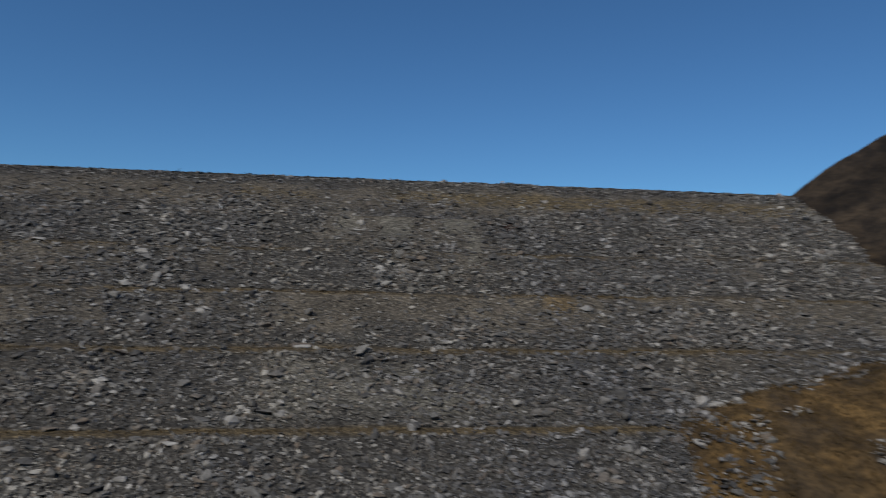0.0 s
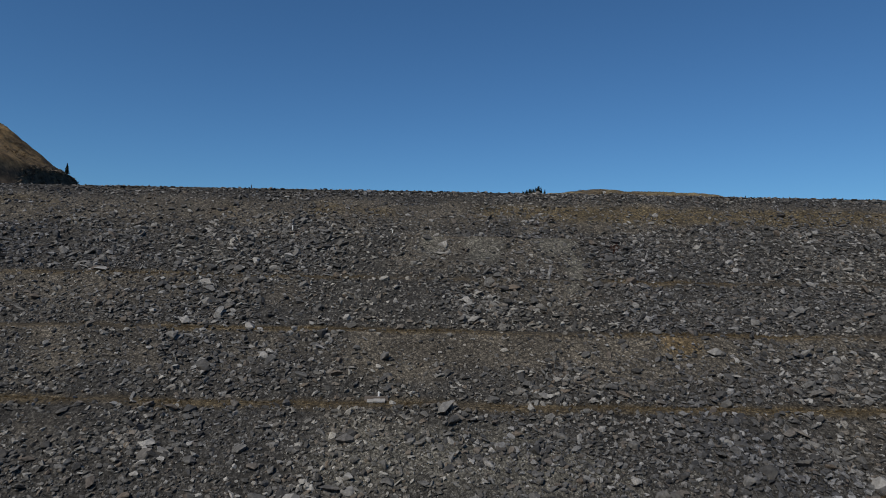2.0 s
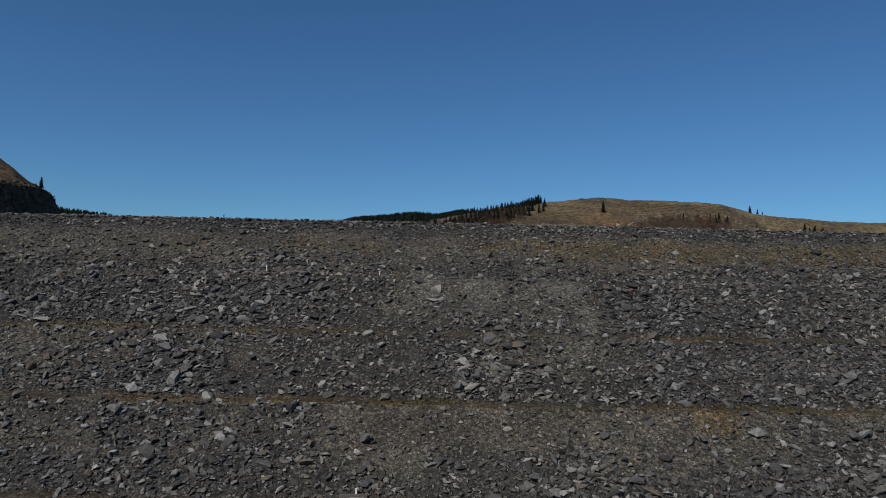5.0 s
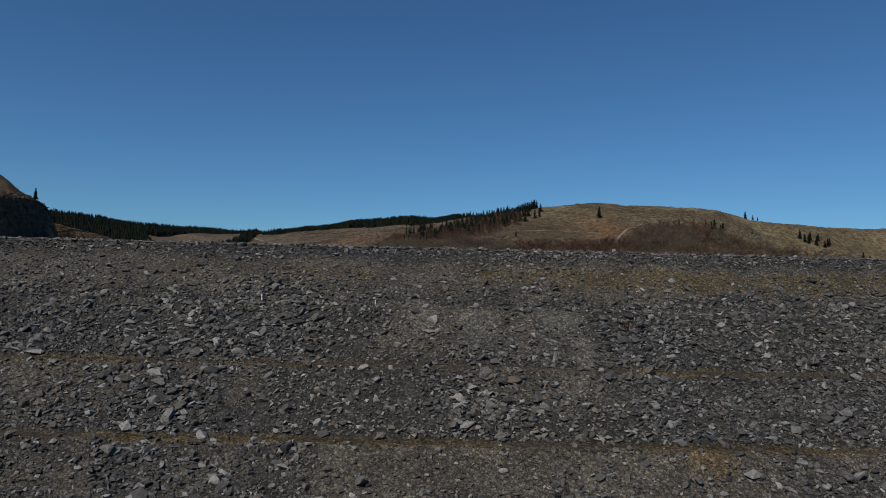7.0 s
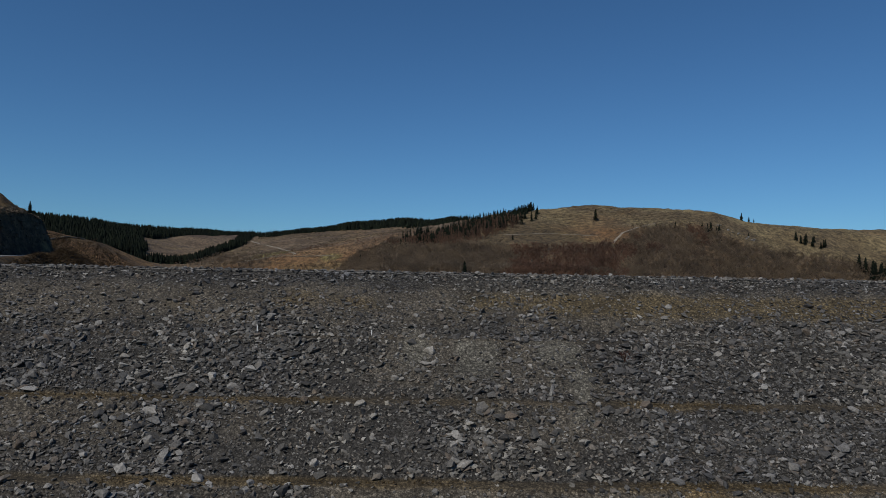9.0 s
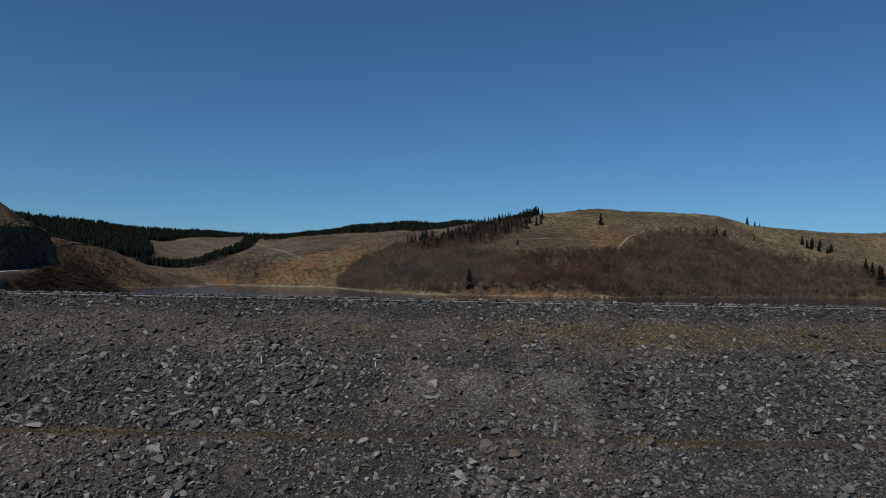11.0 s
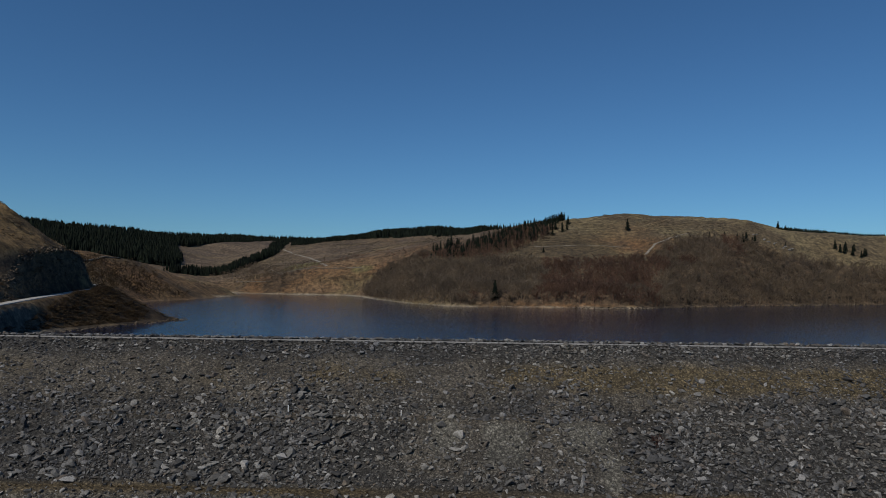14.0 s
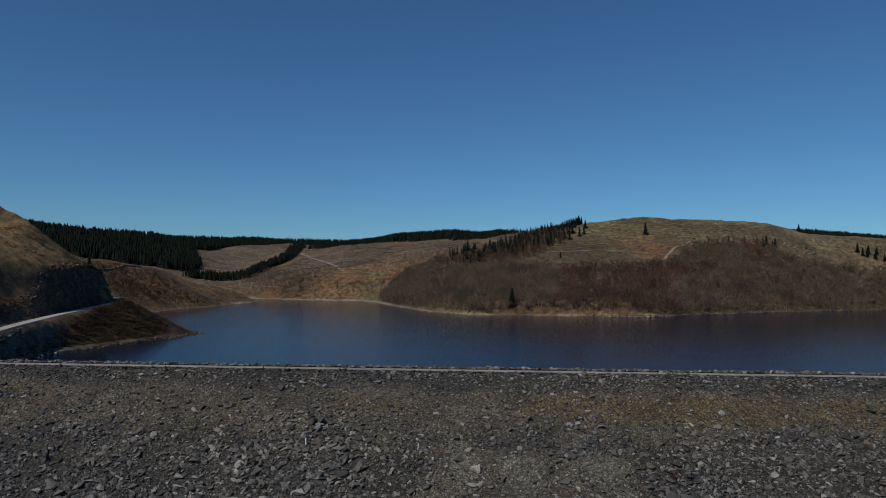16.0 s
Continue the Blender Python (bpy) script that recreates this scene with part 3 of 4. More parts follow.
drape("track", [(-455, 1190), (-431, 1152), (-382, 1065), (-352, 1030), (-313, 962), (-290, 905), (-277, 887)], 5, "pale stony forest track winding down the felled hill")
drape("track", [(-370, 919), (-332, 892), (-306, 890), (-277, 887), (-249, 885), (-219, 881)], 2.4, "pale stony forest track along the felled hill")
drape("track", [(-406, 901), (-367, 867), (-334, 859)], 2.2, "faint stony track low on the middle hill")
drape("track", [(97, 806), (104, 825), (112, 840), (126, 852), (143, 874), (160, 884)], 2.4, "pale stony track climbing the grassy hill")
drape("track", [(-20, 828), (1, 826), (44, 830), (98, 832)], 0.9, "narrow stony track across the grassy hill")
drape("track", [(-385, 540), (-390, 575), (-397, 612), (-392, 640)], 3, "narrow pale track along the bracken spur")
tagged(ribbon("road", ROAD, 4.2, ROAD_MAT, 0.05), "pale gravel road cut into the hillside above the lake", "road", kind="structure")
crest = [(*from_dam(u, -1.9), 0.02) for u in range(-176, 122, 8)]
tagged(ribbon("crest_road", crest, 2.7, CREST_MAT, 0.06), "narrow pale gravel road along the top of the dam", "road", kind="structure")

# a rough parapet of blocks along the upstream edge of the crest
count = 900
u = np.linspace(DAM_L + 3, DAM_R - 2, count) + rng.uniform(-0.3, 0.3, count)
x, y = from_dam(u, -4.7 + rng.normal(0, 0.5, count))
size = rng.uniform(0.7, 1.5, count)
ob = crowd("parapet_rocks", BIG, rng.integers(0, len(BIG), count), np.stack([x, y, 0.05 + 0.16 * size], -1), size[:, None] * rng.uniform(0.75, 1.2, (count, 3)), turns(rng, count, 0.25), STONE)
tagged(ob, "row of rough slate blocks along the crest of the dam", "rocks", kind="stuff")


# ---- trees ----
def spikes(rng, starts, ends, width):
    """Thin three-cornered twigs."""
    n = len(starts)
    side = rng.normal(size=(n, 3))
    side *= width / np.linalg.norm(side, axis=1)[:, None]
    v = np.stack([starts - side, starts + side, ends], 1).reshape(-1, 3)
    return v, np.arange(3 * n).reshape(-1, 3)


def join(parts):
    vs, fs, at = [], [], 0
    for v, f in parts:
        vs.append(np.asarray(v, float)), fs.append(np.asarray(f) + at)
        at += len(v)
    return np.concatenate(vs), np.concatenate(fs)


def taper(p, q, a, b, sides=4):
    """A tapered limb from p to q."""
    p, q = np.array(p, float), np.array(q, float)
    t = (q - p) / np.linalg.norm(q - p)
    e = np.cross(t, (0.3, 0.9, 0.1))
    e /= np.linalg.norm(e)
    g = np.cross(t, e)
    w = np.arange(sides) * 2 * np.pi / sides
    ring = np.cos(w)[:, None] * e + np.sin(w)[:, None] * g
    v = np.concatenate([p + a * ring, q + b * ring])
    i, j = np.arange(sides), (np.arange(sides) + 1) % sides
    return v, np.concatenate([np.stack([i, j, j + sides], -1), np.stack([i, j + sides, i + sides], -1)])


def bare_tree(rng, twigs, limb_count=5):
    """A leafless tree one metre high: trunk, limbs, and a crown of twigs."""
    parts = [taper((0, 0, -0.04), (rng.normal(0, 0.02), rng.normal(0, 0.02), 0.62), 0.02, 0.008)]
    limbs = []
    for _ in range(limb_count):
        a, h = rng.uniform(0, 6.28), rng.uniform(0.08, 0.58)
        e = np.array((math.cos(a) * rng.uniform(0.2, 0.36), math.sin(a) * rng.uniform(0.2, 0.36), h + rng.uniform(0.15, 0.32)))
        parts.append(taper((0, 0, h), e, 0.011, 0.004, 3))
        limbs.append((np.array((0, 0, h)), e))
    a, f = [], []
    for _ in range(twigs):
        p, e = limbs[rng.integers(len(limbs))]
        s = p + (e - p) * rng.uniform(0.3, 1.0)
        d = rng.normal(size=3) * 0.6 + (e - p) / np.linalg.norm(e - p) * 0.5 + (0, 0, 0.55)
        a.append(s), f.append(s + d / np.linalg.norm(d) * rng.uniform(0.07, 0.16))
    parts.append(spikes(rng, np.array(a), np.array(f), 0.012))
    return join(parts)


def spruce(rng, tiers, per, trunk=True):
    """A spruce one metre high: a trunk and drooping tiers of boughs, with gaps."""
    parts = [taper((0, 0, -0.04), (0, 0, 0.97), 0.016, 0.002)] if trunk else []
    for k in range(tiers):
        h = 0.14 + 0.82 * k / tiers
        reach = 0.19 * (1 - h) ** 0.8 + 0.015
        a = np.arange(per) * 2 * np.pi / per + rng.uniform(0, 6)
        rr = reach * rng.uniform(0.6, 1.15, per)
        tip = np.stack([np.cos(a) * rr, np.sin(a) * rr, h - rr * rng.uniform(0.2, 0.6, per)], -1)
        wide = np.stack([-np.sin(a), np.cos(a), 0 * a], -1) * (reach * 2.4 / per)
        root = np.stack([0 * a, 0 * a, h + 0.055 + 0 * a], -1)
        v = np.stack([root, tip * 0.75 + root * 0.25 - wide - (0, 0, 0.03), tip, tip * 0.75 + root * 0.25 + wide - (0, 0, 0.03)], 1).reshape(-1, 3)
        i = np.arange(per)[:, None] * 4
        parts.append((v, np.concatenate([i + [0, 1, 2], i + [0, 2, 3]])))
    return join(parts)


def far_spruce(rng):
    """A spruce one metre high as it shows from a kilometre off: three ragged skirts."""
    parts = []
    for k in range(3):
        low, top = 0.02 + 0.25 * k, 0.5 + 0.25 * k
        a = np.arange(6) * np.pi / 3 + rng.uniform(0, 6)
        r = (0.21 - 0.052 * k) * rng.uniform(0.6, 1.25, 6)
        ring = np.stack([np.cos(a) * r, np.sin(a) * r, low + rng.uniform(-0.05, 0.06, 6)], -1)
        i = np.arange(6)
        parts.append((np.concatenate([ring, [(rng.normal(0, 0.008), rng.normal(0, 0.008), top)]]), np.stack([i, (i + 1) % 6, 0 * i + 6], -1)))
    return join(parts)


BARE = [bare_tree(rng, 92, 4) for _ in range(8)]
SPRUCE = [spruce(rng, 9, 7) for _ in range(5)]
SPRUCE_FAR = [far_spruce(rng) for _ in range(8)]


def low_bush(rng):
    """A heather bush one metre high: short stems that fan out from the ground into a dome."""
    a, r = rng.uniform(0, 6.28, 34), 0.3 * rng.uniform(size=34) ** 0.5
    root = np.stack([np.cos(a) * r, np.sin(a) * r, rng.uniform(-0.05, 0.3, 34)], -1)
    way = np.stack([np.cos(a) * (0.3 + r), np.sin(a) * (0.3 + r), rng.uniform(0.25, 0.8, 34)], -1) + rng.normal(0, 0.12, (34, 3))
    return spikes(rng, root, root + way * rng.uniform(0.5, 0.95, (34, 1)), 0.055)


LOW_BUSH = [low_bush(rng) for _ in range(6)]


def grow(name, kinds, x, y, tall, spread, material, label, category):
    z = ground_height(x, y)
    ok = z > WATER + 0.8
    x, y, z, tall, spread = x[ok], y[ok], z[ok], tall[ok], spread[ok]
    n = len(x)
    s = np.stack([tall * spread, tall * spread, tall], -1)
    ob = crowd(name, kinds, rng.integers(0, len(kinds), n), np.stack([x, y, z], -1), s, turns(rng, n, 0.03), material)
    return tagged(ob, label, category, kind="stuff")


def within(poly, count):
    """Random places inside a polygon."""
    a = np.array(poly, float)
    x, y = rng.uniform(a[:, 0].min(), a[:, 0].max(), count), rng.uniform(a[:, 1].min(), a[:, 1].max(), count)
    ok = in_polygon(x, y, poly)
    return x[ok], y[ok]


# the bare wood on the far shore
x, y = within(WOOD, 17000)
brown = (fbm(x, y, 60, 3, 111) + 0.9 * step(-30, 10, x) * step(110, 80, x) - 0.3 > 0.1)
for name, pick, mat, lab in (("bare_wood", ~brown, TWIGS_GREY, "leafless grey-brown woodland on the lake shore"),
                             ("birch_wood", brown, TWIGS_BROWN, "leafless red-brown woodland on the lake shore")):
    k = int(pick.sum())
    grow(name, BARE, x[pick], y[pick], rng.uniform(7, 12.5, k), rng.uniform(0.95, 1.5, k), mat, lab, "woodland")


x, y = within([(-214, 800), (-208, 845), (-196, 872), (-150, 850), (-130, 800), (-154, 785)], 1100)
grow("willow_wood", BARE, x, y, rng.uniform(6, 10, len(x)), rng.uniform(1.0, 1.5, len(x)), TWIGS_GREY, "leafless grey willows at the end of the wood", "woodland")


def belt(line, width, count):
    pts = np.array(line, float)
    seg = rng.integers(0, len(pts) - 1, count)
    q = rng.uniform(size=count)[:, None]
    p = pts[seg] * (1 - q) + pts[seg + 1] * q
    return p[:, 0] + rng.uniform(-width, width, count), p[:, 1] + rng.uniform(-width, width, count)


x, y = belt([(-205, 795), (-178, 733), (-150, 684), (-125, 639), (-90, 602), (-60, 601)], 5, 330)
grow("bank_bushes", BARE, x, y, rng.uniform(3.5, 7, len(x)), rng.uniform(1.2, 1.7, len(x)), TWIGS_GREY, "leafless bushes leaning over the far bank", "bushes")

# dark plantations on the far ridges
FOREST = [(-960, 860), (-700, 870), (-600, 900), (-530, 965), (-560, 1040), (-650, 1180), (-715, 1290), (-735, 1500), (-690, 1750), (-560, 1860),
          (-480, 2000), (-560, 2060), (-760, 1960), (-870, 1760), (-880, 1400), (-880, 1180), (-960, 1060)]
x, y = within(FOREST, 22000)
grow("conifer_forest", SPRUCE_FAR, x, y, rng.uniform(12, 19, len(x)), rng.uniform(0.9, 1.3, len(x)), NEEDLES, "dark green spruce plantation covering the far ridge", "forest")
x, y = belt([(-440, 1262), (-353, 1246), (-251, 1200), (-123, 1090), (-85, 1000)], 26, 5200)
grow("ridge_forest", SPRUCE_FAR, x, y, rng.uniform(6, 9, len(x)) + 5 * step(-330, -290, x) * step(-130, -190, x), rng.uniform(0.8, 1.2, len(x)), NEEDLES, "dark spruce belt along the skyline of the middle hill", "forest")
x, y = belt([(330, 1272), (380, 1290), (455, 1335), (522, 1345), (700, 1365)], 45, 3000)
grow("distant_forest", SPRUCE_FAR, x, y, rng.uniform(10, 16, len(x)), rng.uniform(0.8, 1.2, len(x)), NEEDLES, "distant dark spruce belt on the horizon", "forest")
x, y = belt([(-505, 922), (-470, 945), (-452, 975), (-458, 1049), (-452, 1110), (-480, 1216), (-500, 1290)], 11, 1000)
grow("conifer_belt", SPRUCE_FAR, x, y, rng.uniform(8, 14, len(x)), rng.uniform(0.8, 1.2, len(x)), NEEDLES, "narrow dark spruce belt running up the hillside", "forest")
x, y = belt([(-120, 825), (-60, 875), (-10, 910)], 32, 210)
grow("mixed_conifers", SPRUCE, x, y, rng.uniform(8, 14, len(x)), rng.uniform(1.1, 1.6, len(x)), NEEDLES, "scattered dark spruces above the bare wood", "forest")

UPPER_WOOD = [(-154, 790), (-101, 768), (-60, 786), (-10, 850), (2, 905), (-40, 925), (-85, 885), (-112, 832)]
x, y = within(UPPER_WOOD, 1700)
grow("upper_wood", BARE, x, y, rng.uniform(6, 11, len(x)), rng.uniform(0.8, 1.2, len(x)), TWIGS_BROWN, "leafless brown trees climbing between the spruces", "woodland")

# broken rock in the road cutting, and rubble on the bank beside the dam
DARK_STONE = stone_material("dark brown slate", (0.055, 0.043, 0.031), (0.15, 0.12, 0.087), (0.11, 0.078, 0.048))
y = rng.uniform(225, 384, 2200)
side = np.interp(y, [200, 228, 260, 314, 352, 378], [-181, -192, -205, -223, -233, -238])
x = side - rng.uniform(5.5, 12, len(y))
size = 0.4 + 1.3 * rng.uniform(size=len(y)) ** 2
ob = crowd("crag_rocks", MID, rng.integers(0, len(MID), len(y)), np.stack([x, y, ground_height(x, y) - 0.1 * size], -1), size[:, None] * rng.uniform(0.7, 1.3, (len(y), 3)), turns(rng, len(y), 0.5), DARK_STONE)
tagged(ob, "dark broken rock face above the hillside road", "rock face", kind="stuff")
x, y = rng.uniform(-205, -176, 1500), rng.uniform(205, 292, 1500)
z = ground_height(x, y)
d, _ = near_line(x, y, ROAD)
ok = (z > WATER - 1) & (d > 4)
x, y, z = x[ok], y[ok], z[ok]
size = 0.5 + 1.6 * rng.uniform(size=len(y)) ** 2
ob = crowd("shore_rubble", MID, rng.integers(0, len(MID), len(y)), np.stack([x, y, z + 0.1], -1), size[:, None] * rng.uniform(0.7, 1.3, (len(y), 3)), turns(rng, len(y), 0.4), STONE)
tagged(ob, "grey slate rubble on the bank beside the dam", "rocks", kind="stuff")

# dark rocks at the waterline of the headland
x, y = belt([(-200, 300), (-198, 340), (-191, 381), (-215, 400), (-240, 420)], 2.5, 420)
size = 0.5 + 1.3 * rng.uniform(size=len(y)) ** 2
ob = crowd("waterline_rocks", MID, rng.integers(0, len(MID), len(y)), np.stack([x, y, np.maximum(ground_height(x, y), WATER - 0.3) + 0.1], -1), size[:, None] * rng.uniform(0.7, 1.3, (len(y), 3)), turns(rng, len(y), 0.4), DARK_STONE)
tagged(ob, "dark wet rocks along the headland's waterline", "rocks", kind="stuff")

# the pale stony rim of the far shore, and darker rocks where the wood comes down to the water
SHORE_STONE = plain_material("pale shore stone", (0.27, 0.235, 0.175), (0.42, 0.375, 0.295), 1.0)
for name, line, mat, low, most, count, lab in (
        ("shore_stones", [(-420, 880), (-380, 842), (-308, 830), (-237, 824), (-210, 790), (-178, 726), (-125, 634), (-79, 592), (-5, 606), (66, 615)], SHORE_STONE, 0.3, 0.9, 16000, "pale stones along the far waterline"),
        ("shore_rocks", [(20, 609), (66, 615), (113, 663), (202, 740), (312, 812), (420, 850)], DARK_STONE, 0.5, 2.0, 5000, "dark rocks along the wooded waterline")):
    x, y = belt(line, 7, count)
    z = ground_height(x, y)
    ok = (z > WATER - 0.3) & (z < WATER + 1.1)
    x, y, z = x[ok], y[ok], z[ok]
    size = low + (most - low) * rng.uniform(size=len(y)) ** 2
    ob = crowd(name, SMALL, rng.integers(0, len(SMALL), len(y)), np.stack([x, y, z + 0.1], -1), size[:, None] * rng.uniform((1.0, 0.8, 0.6), (1.9, 1.2, 1.0), (len(y), 3)), turns(rng, len(y), 0.2), mat)
    tagged(ob, lab, "stones", kind="stuff")

# heath and bushes on the crag and under the road
x, y = rng.uniform(-290, -188, 6500), rng.uniform(235, 425, 6500)
d, _ = near_line(x, y, ROAD)
ok = (d > 7) & (fbm(x, y, 22, 3, 121) > -0.2) & ((ground_height(x, y) < 21) | (rng.uniform(size=len(x)) < 0.12))
x, y = x[ok], y[ok]
yy = rng.uniform(262, 392, 1700)
xx = np.interp(yy, [200, 228, 260, 314, 352, 378], [-181, -192, -205, -223, -233, -238]) + rng.uniform(5, 32, 1700)
d, _ = near_line(xx, yy, ROAD)
x, y = np.concatenate([x, xx[d > 7]]), np.concatenate([y, yy[d > 7]])
grow("heath_bushes", LOW_BUSH, x, y, rng.uniform(0.6, 1.7, len(x)), rng.uniform(1.4, 2.4, len(x)), HEATHER, "low dark heather and bare bushes on the crag", "heath")


def lone_spruce(x, y, tall, label, group=""):
    """A single spruce: trunk and crown."""
    base = new("spruce_tree")
    base.location = (x, y, float(ground_height(np.array(float(x)), np.array(float(y)))) - 0.1)
    base.rotation_euler = (0, 0, rng.uniform(0, 6))
    v, f = spruce(rng, 13, 10)
    k = 8                                              # the trunk's corners and triangles come first
    for name, vv, ff, mat in (("trunk", v[:k], f[:k], BARK), ("crown", v[k:], f[k:] - k, NEEDLES)):
        ob = new(name, mesh_of(name, vv * (tall * 1.35, tall * 1.35, tall), ff, mat))
        ob.parent = base
    return tagged(base, label, "tree", group)


lone_spruce(87, 886, 15, "single dark spruce on the open grassy hill")
lone_spruce(269, 936, 13, "single spruce on the shoulder of the hill")
for k in range(26):
    lone_spruce(-24 + 1.5 * k + rng.uniform(-1, 1), 928 + 0.6 * k + rng.uniform(-6, 5), rng.uniform(6.5, 9.5) + 0.1 * k, "dark spruce in a row on the skyline", "skyline spruces")


def spot(x, y):
    return float(ground_height(np.array(float(x)), np.array(float(y))))


for k in range(15):
    lone_spruce(-66 + 3.0 * k + rng.uniform(-1, 1), 905 + 1.6 * k + rng.uniform(-6, 5), rng.uniform(9, 13.5), "dark spruce in a row on the skyline", "skyline spruces")


for x, y, h in ((-47, 609, 17), (-183, 826, 10), (276, 930, 7), (283, 934, 5)):
    lone_spruce(x, y, h, "dark spruce standing apart from the wood")
for k in range(7):
    lone_spruce(-131 + 3.8 * k + rng.uniform(-1, 1), 797 + 2 * k + rng.uniform(-3, 3), rng.uniform(7, 10), "dark spruce in a short row above the wood", "row of spruces")
for k in range(9):
    lone_spruce(322 + 4.2 * k + rng.uniform(-1, 1), 903 + rng.uniform(-4, 8), rng.uniform(8, 12), "dark spruce in a clump on the hill", "clump of spruces")
for x, y, h in ((207, 852, 11), (202, 856, 9), (212, 858, 12), (217, 853, 10), (222, 861, 11), (190, 862, 8), (152, 858, 8), (260, 881, 6), (174, 862, 8), (-10, 805, 7)):
    lone_spruce(x, y, h, "small dark spruce at the edge of the wood")
for k in range(10):
    lone_spruce(378 + 4.5 * k + rng.uniform(-1.5, 1.5), 868 + rng.uniform(-6, 8), rng.uniform(18, 25), "tall dark spruce in a stand above the lake", "stand of tall spruces")
lone_spruce(-245, 364, 6.5, "small thin spruce on the edge of the crag")

# bushes on the spur and the middle hill's shore
x, y = belt([(-360, 520), (-375, 567), (-370, 599), (-350, 625)], 26, 560)
grow("spur_bushes", BARE, x, y, rng.uniform(3.5, 7, len(x)), rng.uniform(1.2, 1.7, len(x)), HEATHER, "leafless bushes in the hollow of the spur", "bushes")
x, y = belt([(-262, 402), (-240, 400), (-212, 394)], 8, 110)
grow("headland_bushes", BARE, x, y, rng.uniform(1.2, 2.4, len(x)), rng.uniform(1.2, 1.7, len(x)), TWIGS_GREY, "leafless bushes on the headland", "bushes")
x, y = belt([(-360, 850), (-271, 845), (-234, 862), (-205, 830)], 16, 260)
grow("shore_bushes", BARE, x, y, rng.uniform(3, 7, len(x)), rng.uniform(1.0, 1.5, len(x)), TWIGS_GREY, "leafless bushes along the far shore", "bushes")
x, y = belt([(-470, 1010), (-430, 960), (-370, 905), (-330, 880)], 34, 700)
grow("slope_bushes", BARE, x, y, rng.uniform(4, 8, len(x)), rng.uniform(1.0, 1.5, len(x)), TWIGS_GREY, "leafless scrub on the lower slope of the middle hill", "bushes")

x, y = belt([(-330, 900), (-270, 930), (-200, 900), (-150, 850)], 40, 420)
grow("hill_scrub", BARE, x, y, rng.uniform(2, 5, len(x)), rng.uniform(1.0, 1.6, len(x)), TWIGS_BROWN, "patchy brown scrub on the felled hillside", "bushes")

# boulders and grass on the bench beside the dam
u, v = rng.uniform(22, 112, 5200), rng.uniform(84, 125, 5200)
ok = fbm(u, v, 9, 3, 131) > 0.06 - 0.45 * step(58, 34, u + 0.6 * (v - 100))
u, v = u[ok], v[ok]
x, y = from_dam(u, v)
size = 0.45 + 1.3 * rng.uniform(size=len(u)) ** 3
z = ground_height(x, y)
ob = crowd("bench_boulders", BIG, rng.integers(0, len(BIG), len(u)), np.stack([x, y, z + 0.1 * size], -1), size[:, None] * rng.uniform(0.8, 1.2, (len(u), 3)), turns(rng, len(u), 0.3), STONE)
tagged(ob, "loose slate boulders in the dry grass", "rocks", kind="stuff")


def tuft(rng):
    a = rng.uniform(0, 6.28, 7)
    s = np.stack([np.cos(a), np.sin(a), 0 * a], -1) * 0.12
    e = s * rng.uniform(2, 5, (7, 1)) + (0, 0, 1) * rng.uniform(0.5, 1.0, (7, 1))
    return spikes(rng, s, e, 0.09)


TUFTS = [tuft(rng) for _ in range(6)]
BRASH = plant_material("grey brash and dead grass", (0.075, 0.058, 0.038), (0.24, 0.205, 0.145))


def rows(y, x, gap):
    """Draws places together into the rows that felling and planting leave."""
    t = y + 0.18 * x
    return np.round(t / gap) * gap + rng.normal(0, 0.11 * gap, len(y)) - 0.18 * x


def litter(name, x, y, low, high, material, label, category):
    z = ground_height(x, y)
    ok = (z > WATER + 1.5) & (fbm(x, y, 45, 4, 141) + rng.uniform(-0.3, 0.3, len(x)) > 0)
    x, y, z = x[ok], y[ok], z[ok]
    s = rng.uniform(low, high, (len(x), 1)) * np.array([[1.8, 1.8, 0.7]])
    ob = crowd(name, TUFTS, rng.integers(0, 6, len(x)), np.stack([x, y, z - 0.05], -1), s, turns(rng, len(x), 0.15), material)
    return tagged(ob, label, category, kind="stuff")


x, y = rng.uniform(-480, 0, 20000), rng.uniform(850, 1240, 20000)
litter("felling_brash", x, rows(y, x, 11), 0.8, 2.2, BRASH, "grey brash and dead grass on the felled hill", "brash")
x, y = rng.uniform(-20, 400, 20000), rng.uniform(800, 970, 20000)
litter("hill_brash", x, rows(y, x, 7), 0.6, 1.5, BRASH, "tussocks and brash on the great hill", "tussocks")
litter("spur_tussocks", rng.uniform(-480, -300, 9000), rng.uniform(430, 760, 9000), 0.5, 1.3, HEATHER, "dead bracken on the spur", "bracken")
x, y = rng.uniform(-400, -225, 9000), rng.uniform(240, 420, 9000)
ok = ground_height(x, y) > 22
litter("crag_tussocks", x[ok], y[ok], 0.4, 1.1, BRASH, "dry grass above the crag", "grass")
DRY_GRASS = plant_material("dry ochre grass", (0.06, 0.042, 0.02), (0.14, 0.10, 0.046))
u, v = rng.uniform(20, 118, 10000), rng.uniform(82, 126, 10000)
x, y = from_dam(u, v)
ob = crowd("grass", TUFTS, rng.integers(0, 6, len(u)), np.stack([x, y, ground_height(x, y) - 0.03], -1), rng.uniform(0.3, 0.8, (len(u), 1)) * np.ones((1, 3)), turns(rng, len(u), 0.1), DRY_GRASS)
tagged(ob, "dry ochre moor grass", "grass", kind="stuff")
u = rng.uniform(-150, 118, 4000)
v = np.array(BERMS)[rng.integers(1, 5, 4000)] + rng.normal(-0.2, 0.7, 4000)
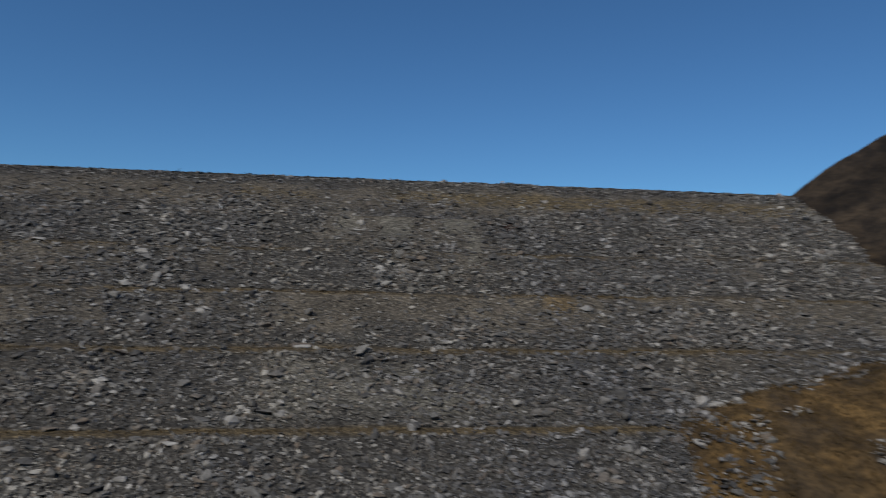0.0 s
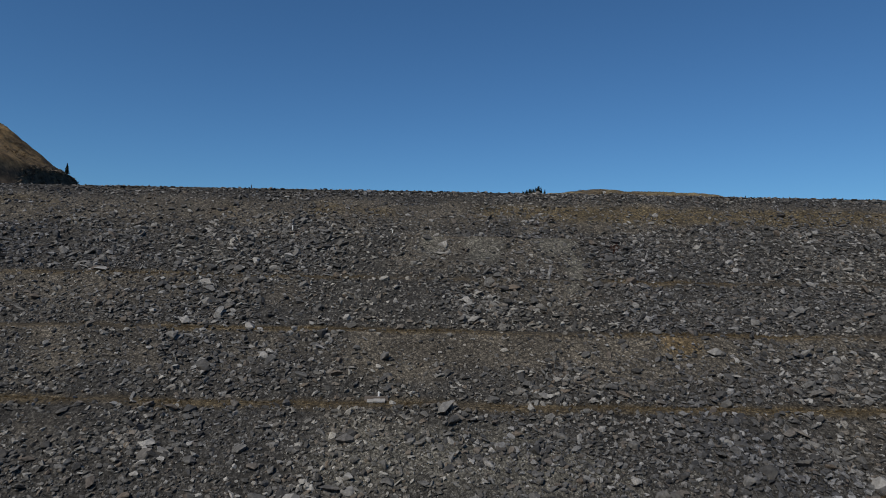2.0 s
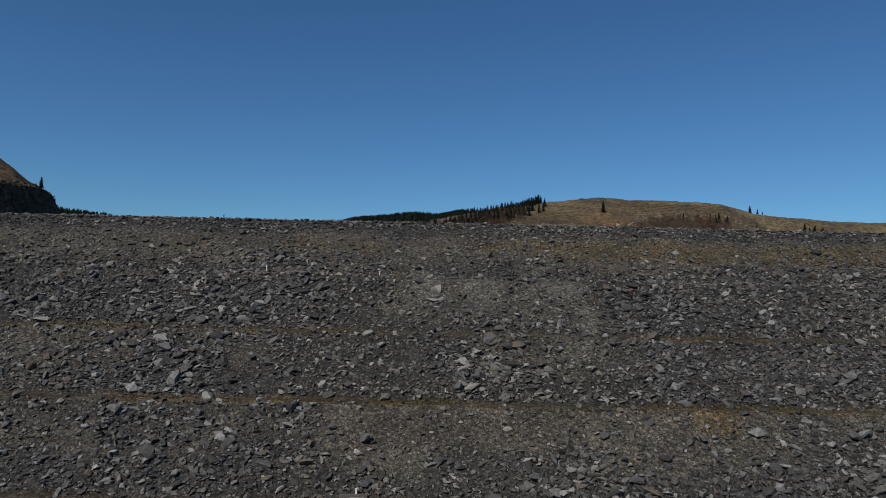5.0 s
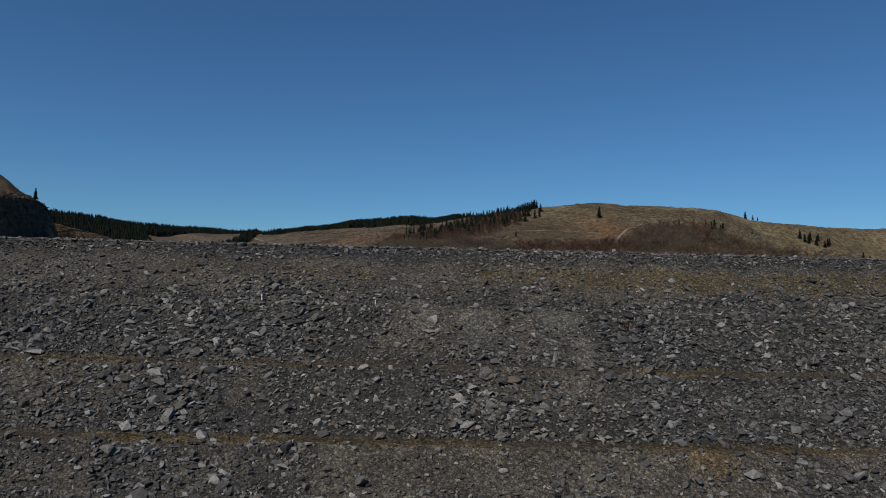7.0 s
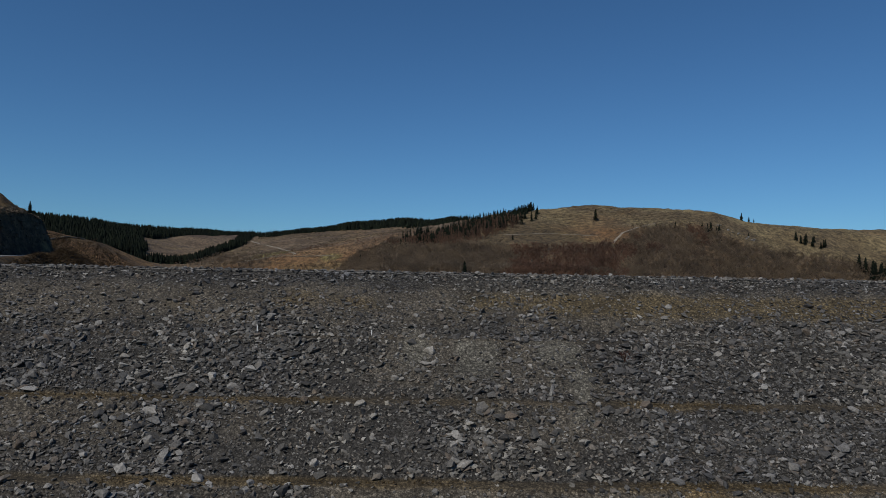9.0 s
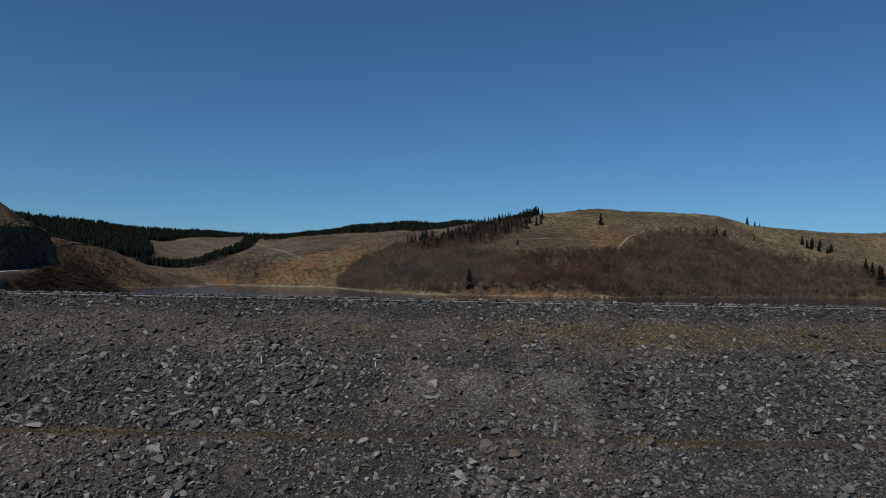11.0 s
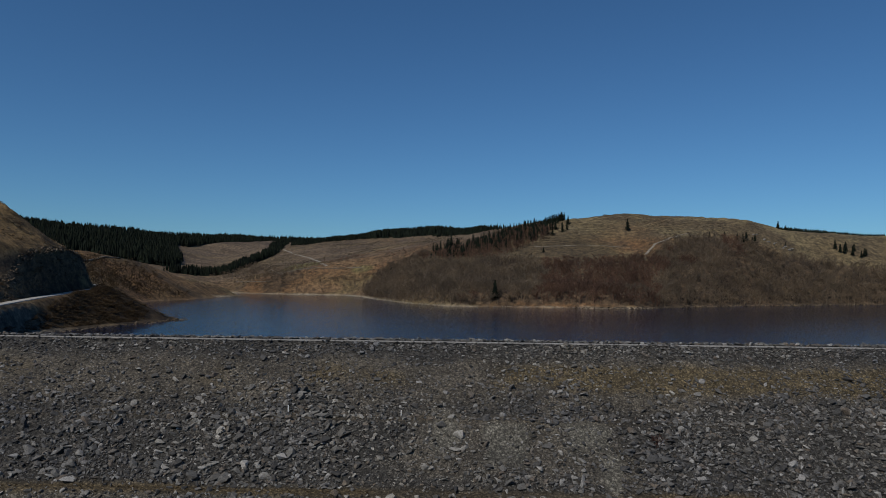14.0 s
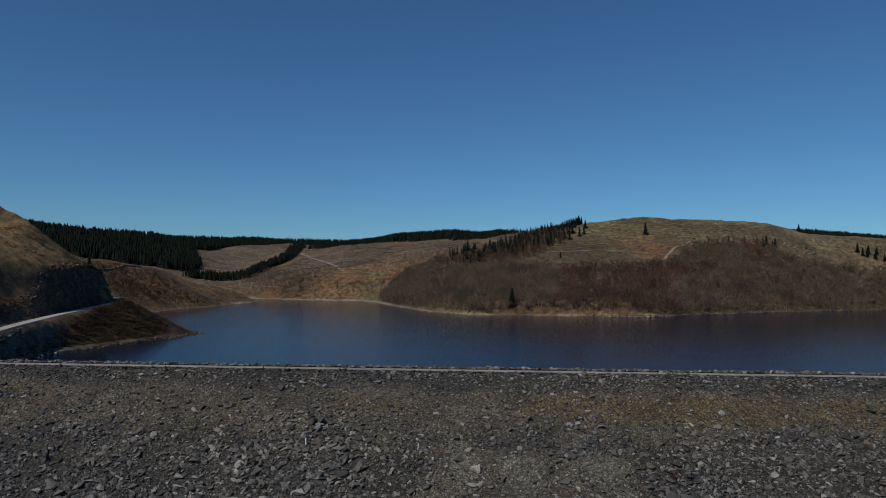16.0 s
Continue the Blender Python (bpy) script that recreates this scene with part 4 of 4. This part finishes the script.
ok = fbm(u, v, 30, 4, 93) > -0.1
u, v = u[ok], v[ok]
x, y, z = dam_map(u, v)
ob = crowd("bench_grass", TUFTS, rng.integers(0, 6, len(u)), np.stack([x, y, z - 0.03], -1), rng.uniform(0.25, 0.6, (len(u), 1)) * np.ones((1, 3)), turns(rng, len(u), 0.1), DRY_GRASS)
tagged(ob, "dry grass along the benches of the dam", "grass", kind="stuff")


# ---- small things on the dam ----
def on_face(u, v):
    x, y, z = dam_map(np.array(float(u)), np.array(float(v)))
    return Vector((float(x), float(y), float(z)))


def block(size, bevel):
    bm = bmesh.new()
    bmesh.ops.create_cube(bm, size=1.0)
    bmesh.ops.scale(bm, vec=size, verts=bm.verts)
    bmesh.ops.bevel(bm, geom=bm.edges[:], offset=bevel, segments=2, affect="EDGES")
    return bm


def marker_post(u, v, tall, wide, material, label, lean=0.0):
    base = new("marker_post")
    base.matrix_basis = Matrix.Translation(on_face(u, v) - Vector((0, 0, 0.35))) @ pose(0, 0, 0, 0, lean, 7.3)
    bm = block((wide, wide, tall + 0.35), 0.02)
    bmesh.ops.translate(bm, vec=(0, 0, (tall + 0.35) / 2), verts=bm.verts)
    part("post", bm, material, base)
    bm = block((wide * 1.25, wide * 1.25, 0.08), 0.015)
    bmesh.ops.translate(bm, vec=(0, 0, tall + 0.36), verts=bm.verts)
    part("cap", bm, material, base)
    return tagged(base, label, "post", "survey posts")


marker_post(-60.3, 22.8, 1.7, 0.24, WHITE_PAINT, "short white survey post standing in the rubble")
marker_post(-35.5, 22.6, 1.3, 0.2, WHITE_PAINT, "short white survey post standing in the rubble", 2)
marker_post(-76.8, 0.8, 1.5, 0.2, DARK_STEEL, "dark steel post on the crest of the dam")

pad = new("concrete_pad")
pad.matrix_basis = Matrix.Translation(on_face(-33.9, 78.6)) @ pose(0, 0, 0, 0, 0, 7.3)
bm = block((4.0, 0.5, 1.3), 0.05)
bmesh.ops.translate(bm, vec=(0, 0.9, 0.35), verts=bm.verts)
part("back_wall", bm, plain_material("stained concrete", (0.12, 0.10, 0.085), (0.20, 0.17, 0.145), 1.5), pad, "brown stained concrete back wall")
for x, w, rise in ((-0.95, 1.1, 0.0), (0.55, 2.0, 0.12)):
    bm = block((w, 0.9, 0.3), 0.03)
    bmesh.ops.rotate(bm, matrix=Matrix.Rotation(radians(24), 3, "X"), verts=bm.verts)
    bmesh.ops.translate(bm, vec=(x, 0.05, 0.28 + rise), verts=bm.verts)
    part("slab", bm, CONCRETE, pad)
bm = block((0.3, 0.3, 1.1), 0.03)
bmesh.ops.translate(bm, vec=(0.35, 1.1, 1.2), verts=bm.verts)
part("stub_post", bm, WHITE_PAINT, pad, "white painted stub post")
tagged(pad, "small weathered concrete monitoring pad on a dam bench", "concrete pad")


RUSTY = plant_material("rusty twigs", (0.055, 0.022, 0.016), (0.12, 0.05, 0.035))


def shrub(u, v, size, label):
    base = new("shrub")
    base.location = on_face(u, v)
    for k in range(5):
        a, f = bare_tree(rng, 80)
        ob = new("stem", mesh_of("stem", a * (size * 1.3, size * 1.3, size), f, RUSTY))
        ob.parent = base
        ob.matrix_basis = pose(rng.uniform(-0.5, 0.5) * size, rng.uniform(-0.3, 0.3) * size, -0.1, rng.uniform(-18, 18), rng.uniform(-18, 18), rng.uniform(0, 360))
    return tagged(base, label, "shrub")


shrub(18.7, 30.6, 2.9, "rusty leafless shrub growing in the rubble")

for u, v, s, lab in ((0.2, 15.8, 1.3, "pale quartz boulder on the earthy band"), (33.4, 12.6, 1.3, "pale quartz boulder near the crest"), (-60, 60.2, 2.0, "tall pale slab of rock at a bench"),
                     (-101, 83, 2.6, "large pale flat boulder"), (41.5, 94, 2.6, "large pale block above the grassy bench"), (44, 95, 2.4, "large pale block above the grassy bench"), (-44, 97, 2.2, "pale boulder on the lower face")):
    a, f = rock_kinds(rng, 1, 16)[0]
    ob = new("boulder", mesh_of("boulder", a * (s * 0.9, s, s * 1.6), f, PALE_STONE))
    ob.matrix_basis = Matrix.Translation(on_face(u, v) + Vector((0, 0, 0.22 * s))) @ pose(0, 0, 0, 20, rng.uniform(-15, 15), rng.uniform(-25, 25))
    tagged(ob, lab, "boulder", "pale boulders")

# pale outcrop on the shoulder of the great hill
for k in range(11):
    x, y, s = 226 + 4.2 * k + rng.uniform(-2, 2), 879 + rng.uniform(-5, 6), rng.uniform(1.6, 3.4)
    a, f = rock_kinds(rng, 1, 14)[0]
    ob = new("boulder", mesh_of("boulder", a * (s * 1.3, s, s), f, PALE_STONE))
    ob.matrix_basis = pose(x, y, spot(x, y) + 0.12 * s, rng.uniform(-10, 10), rng.uniform(-10, 10), rng.uniform(0, 360))
    tagged(ob, "pale boulder in an outcrop on the open hill", "boulder", "hill outcrop")
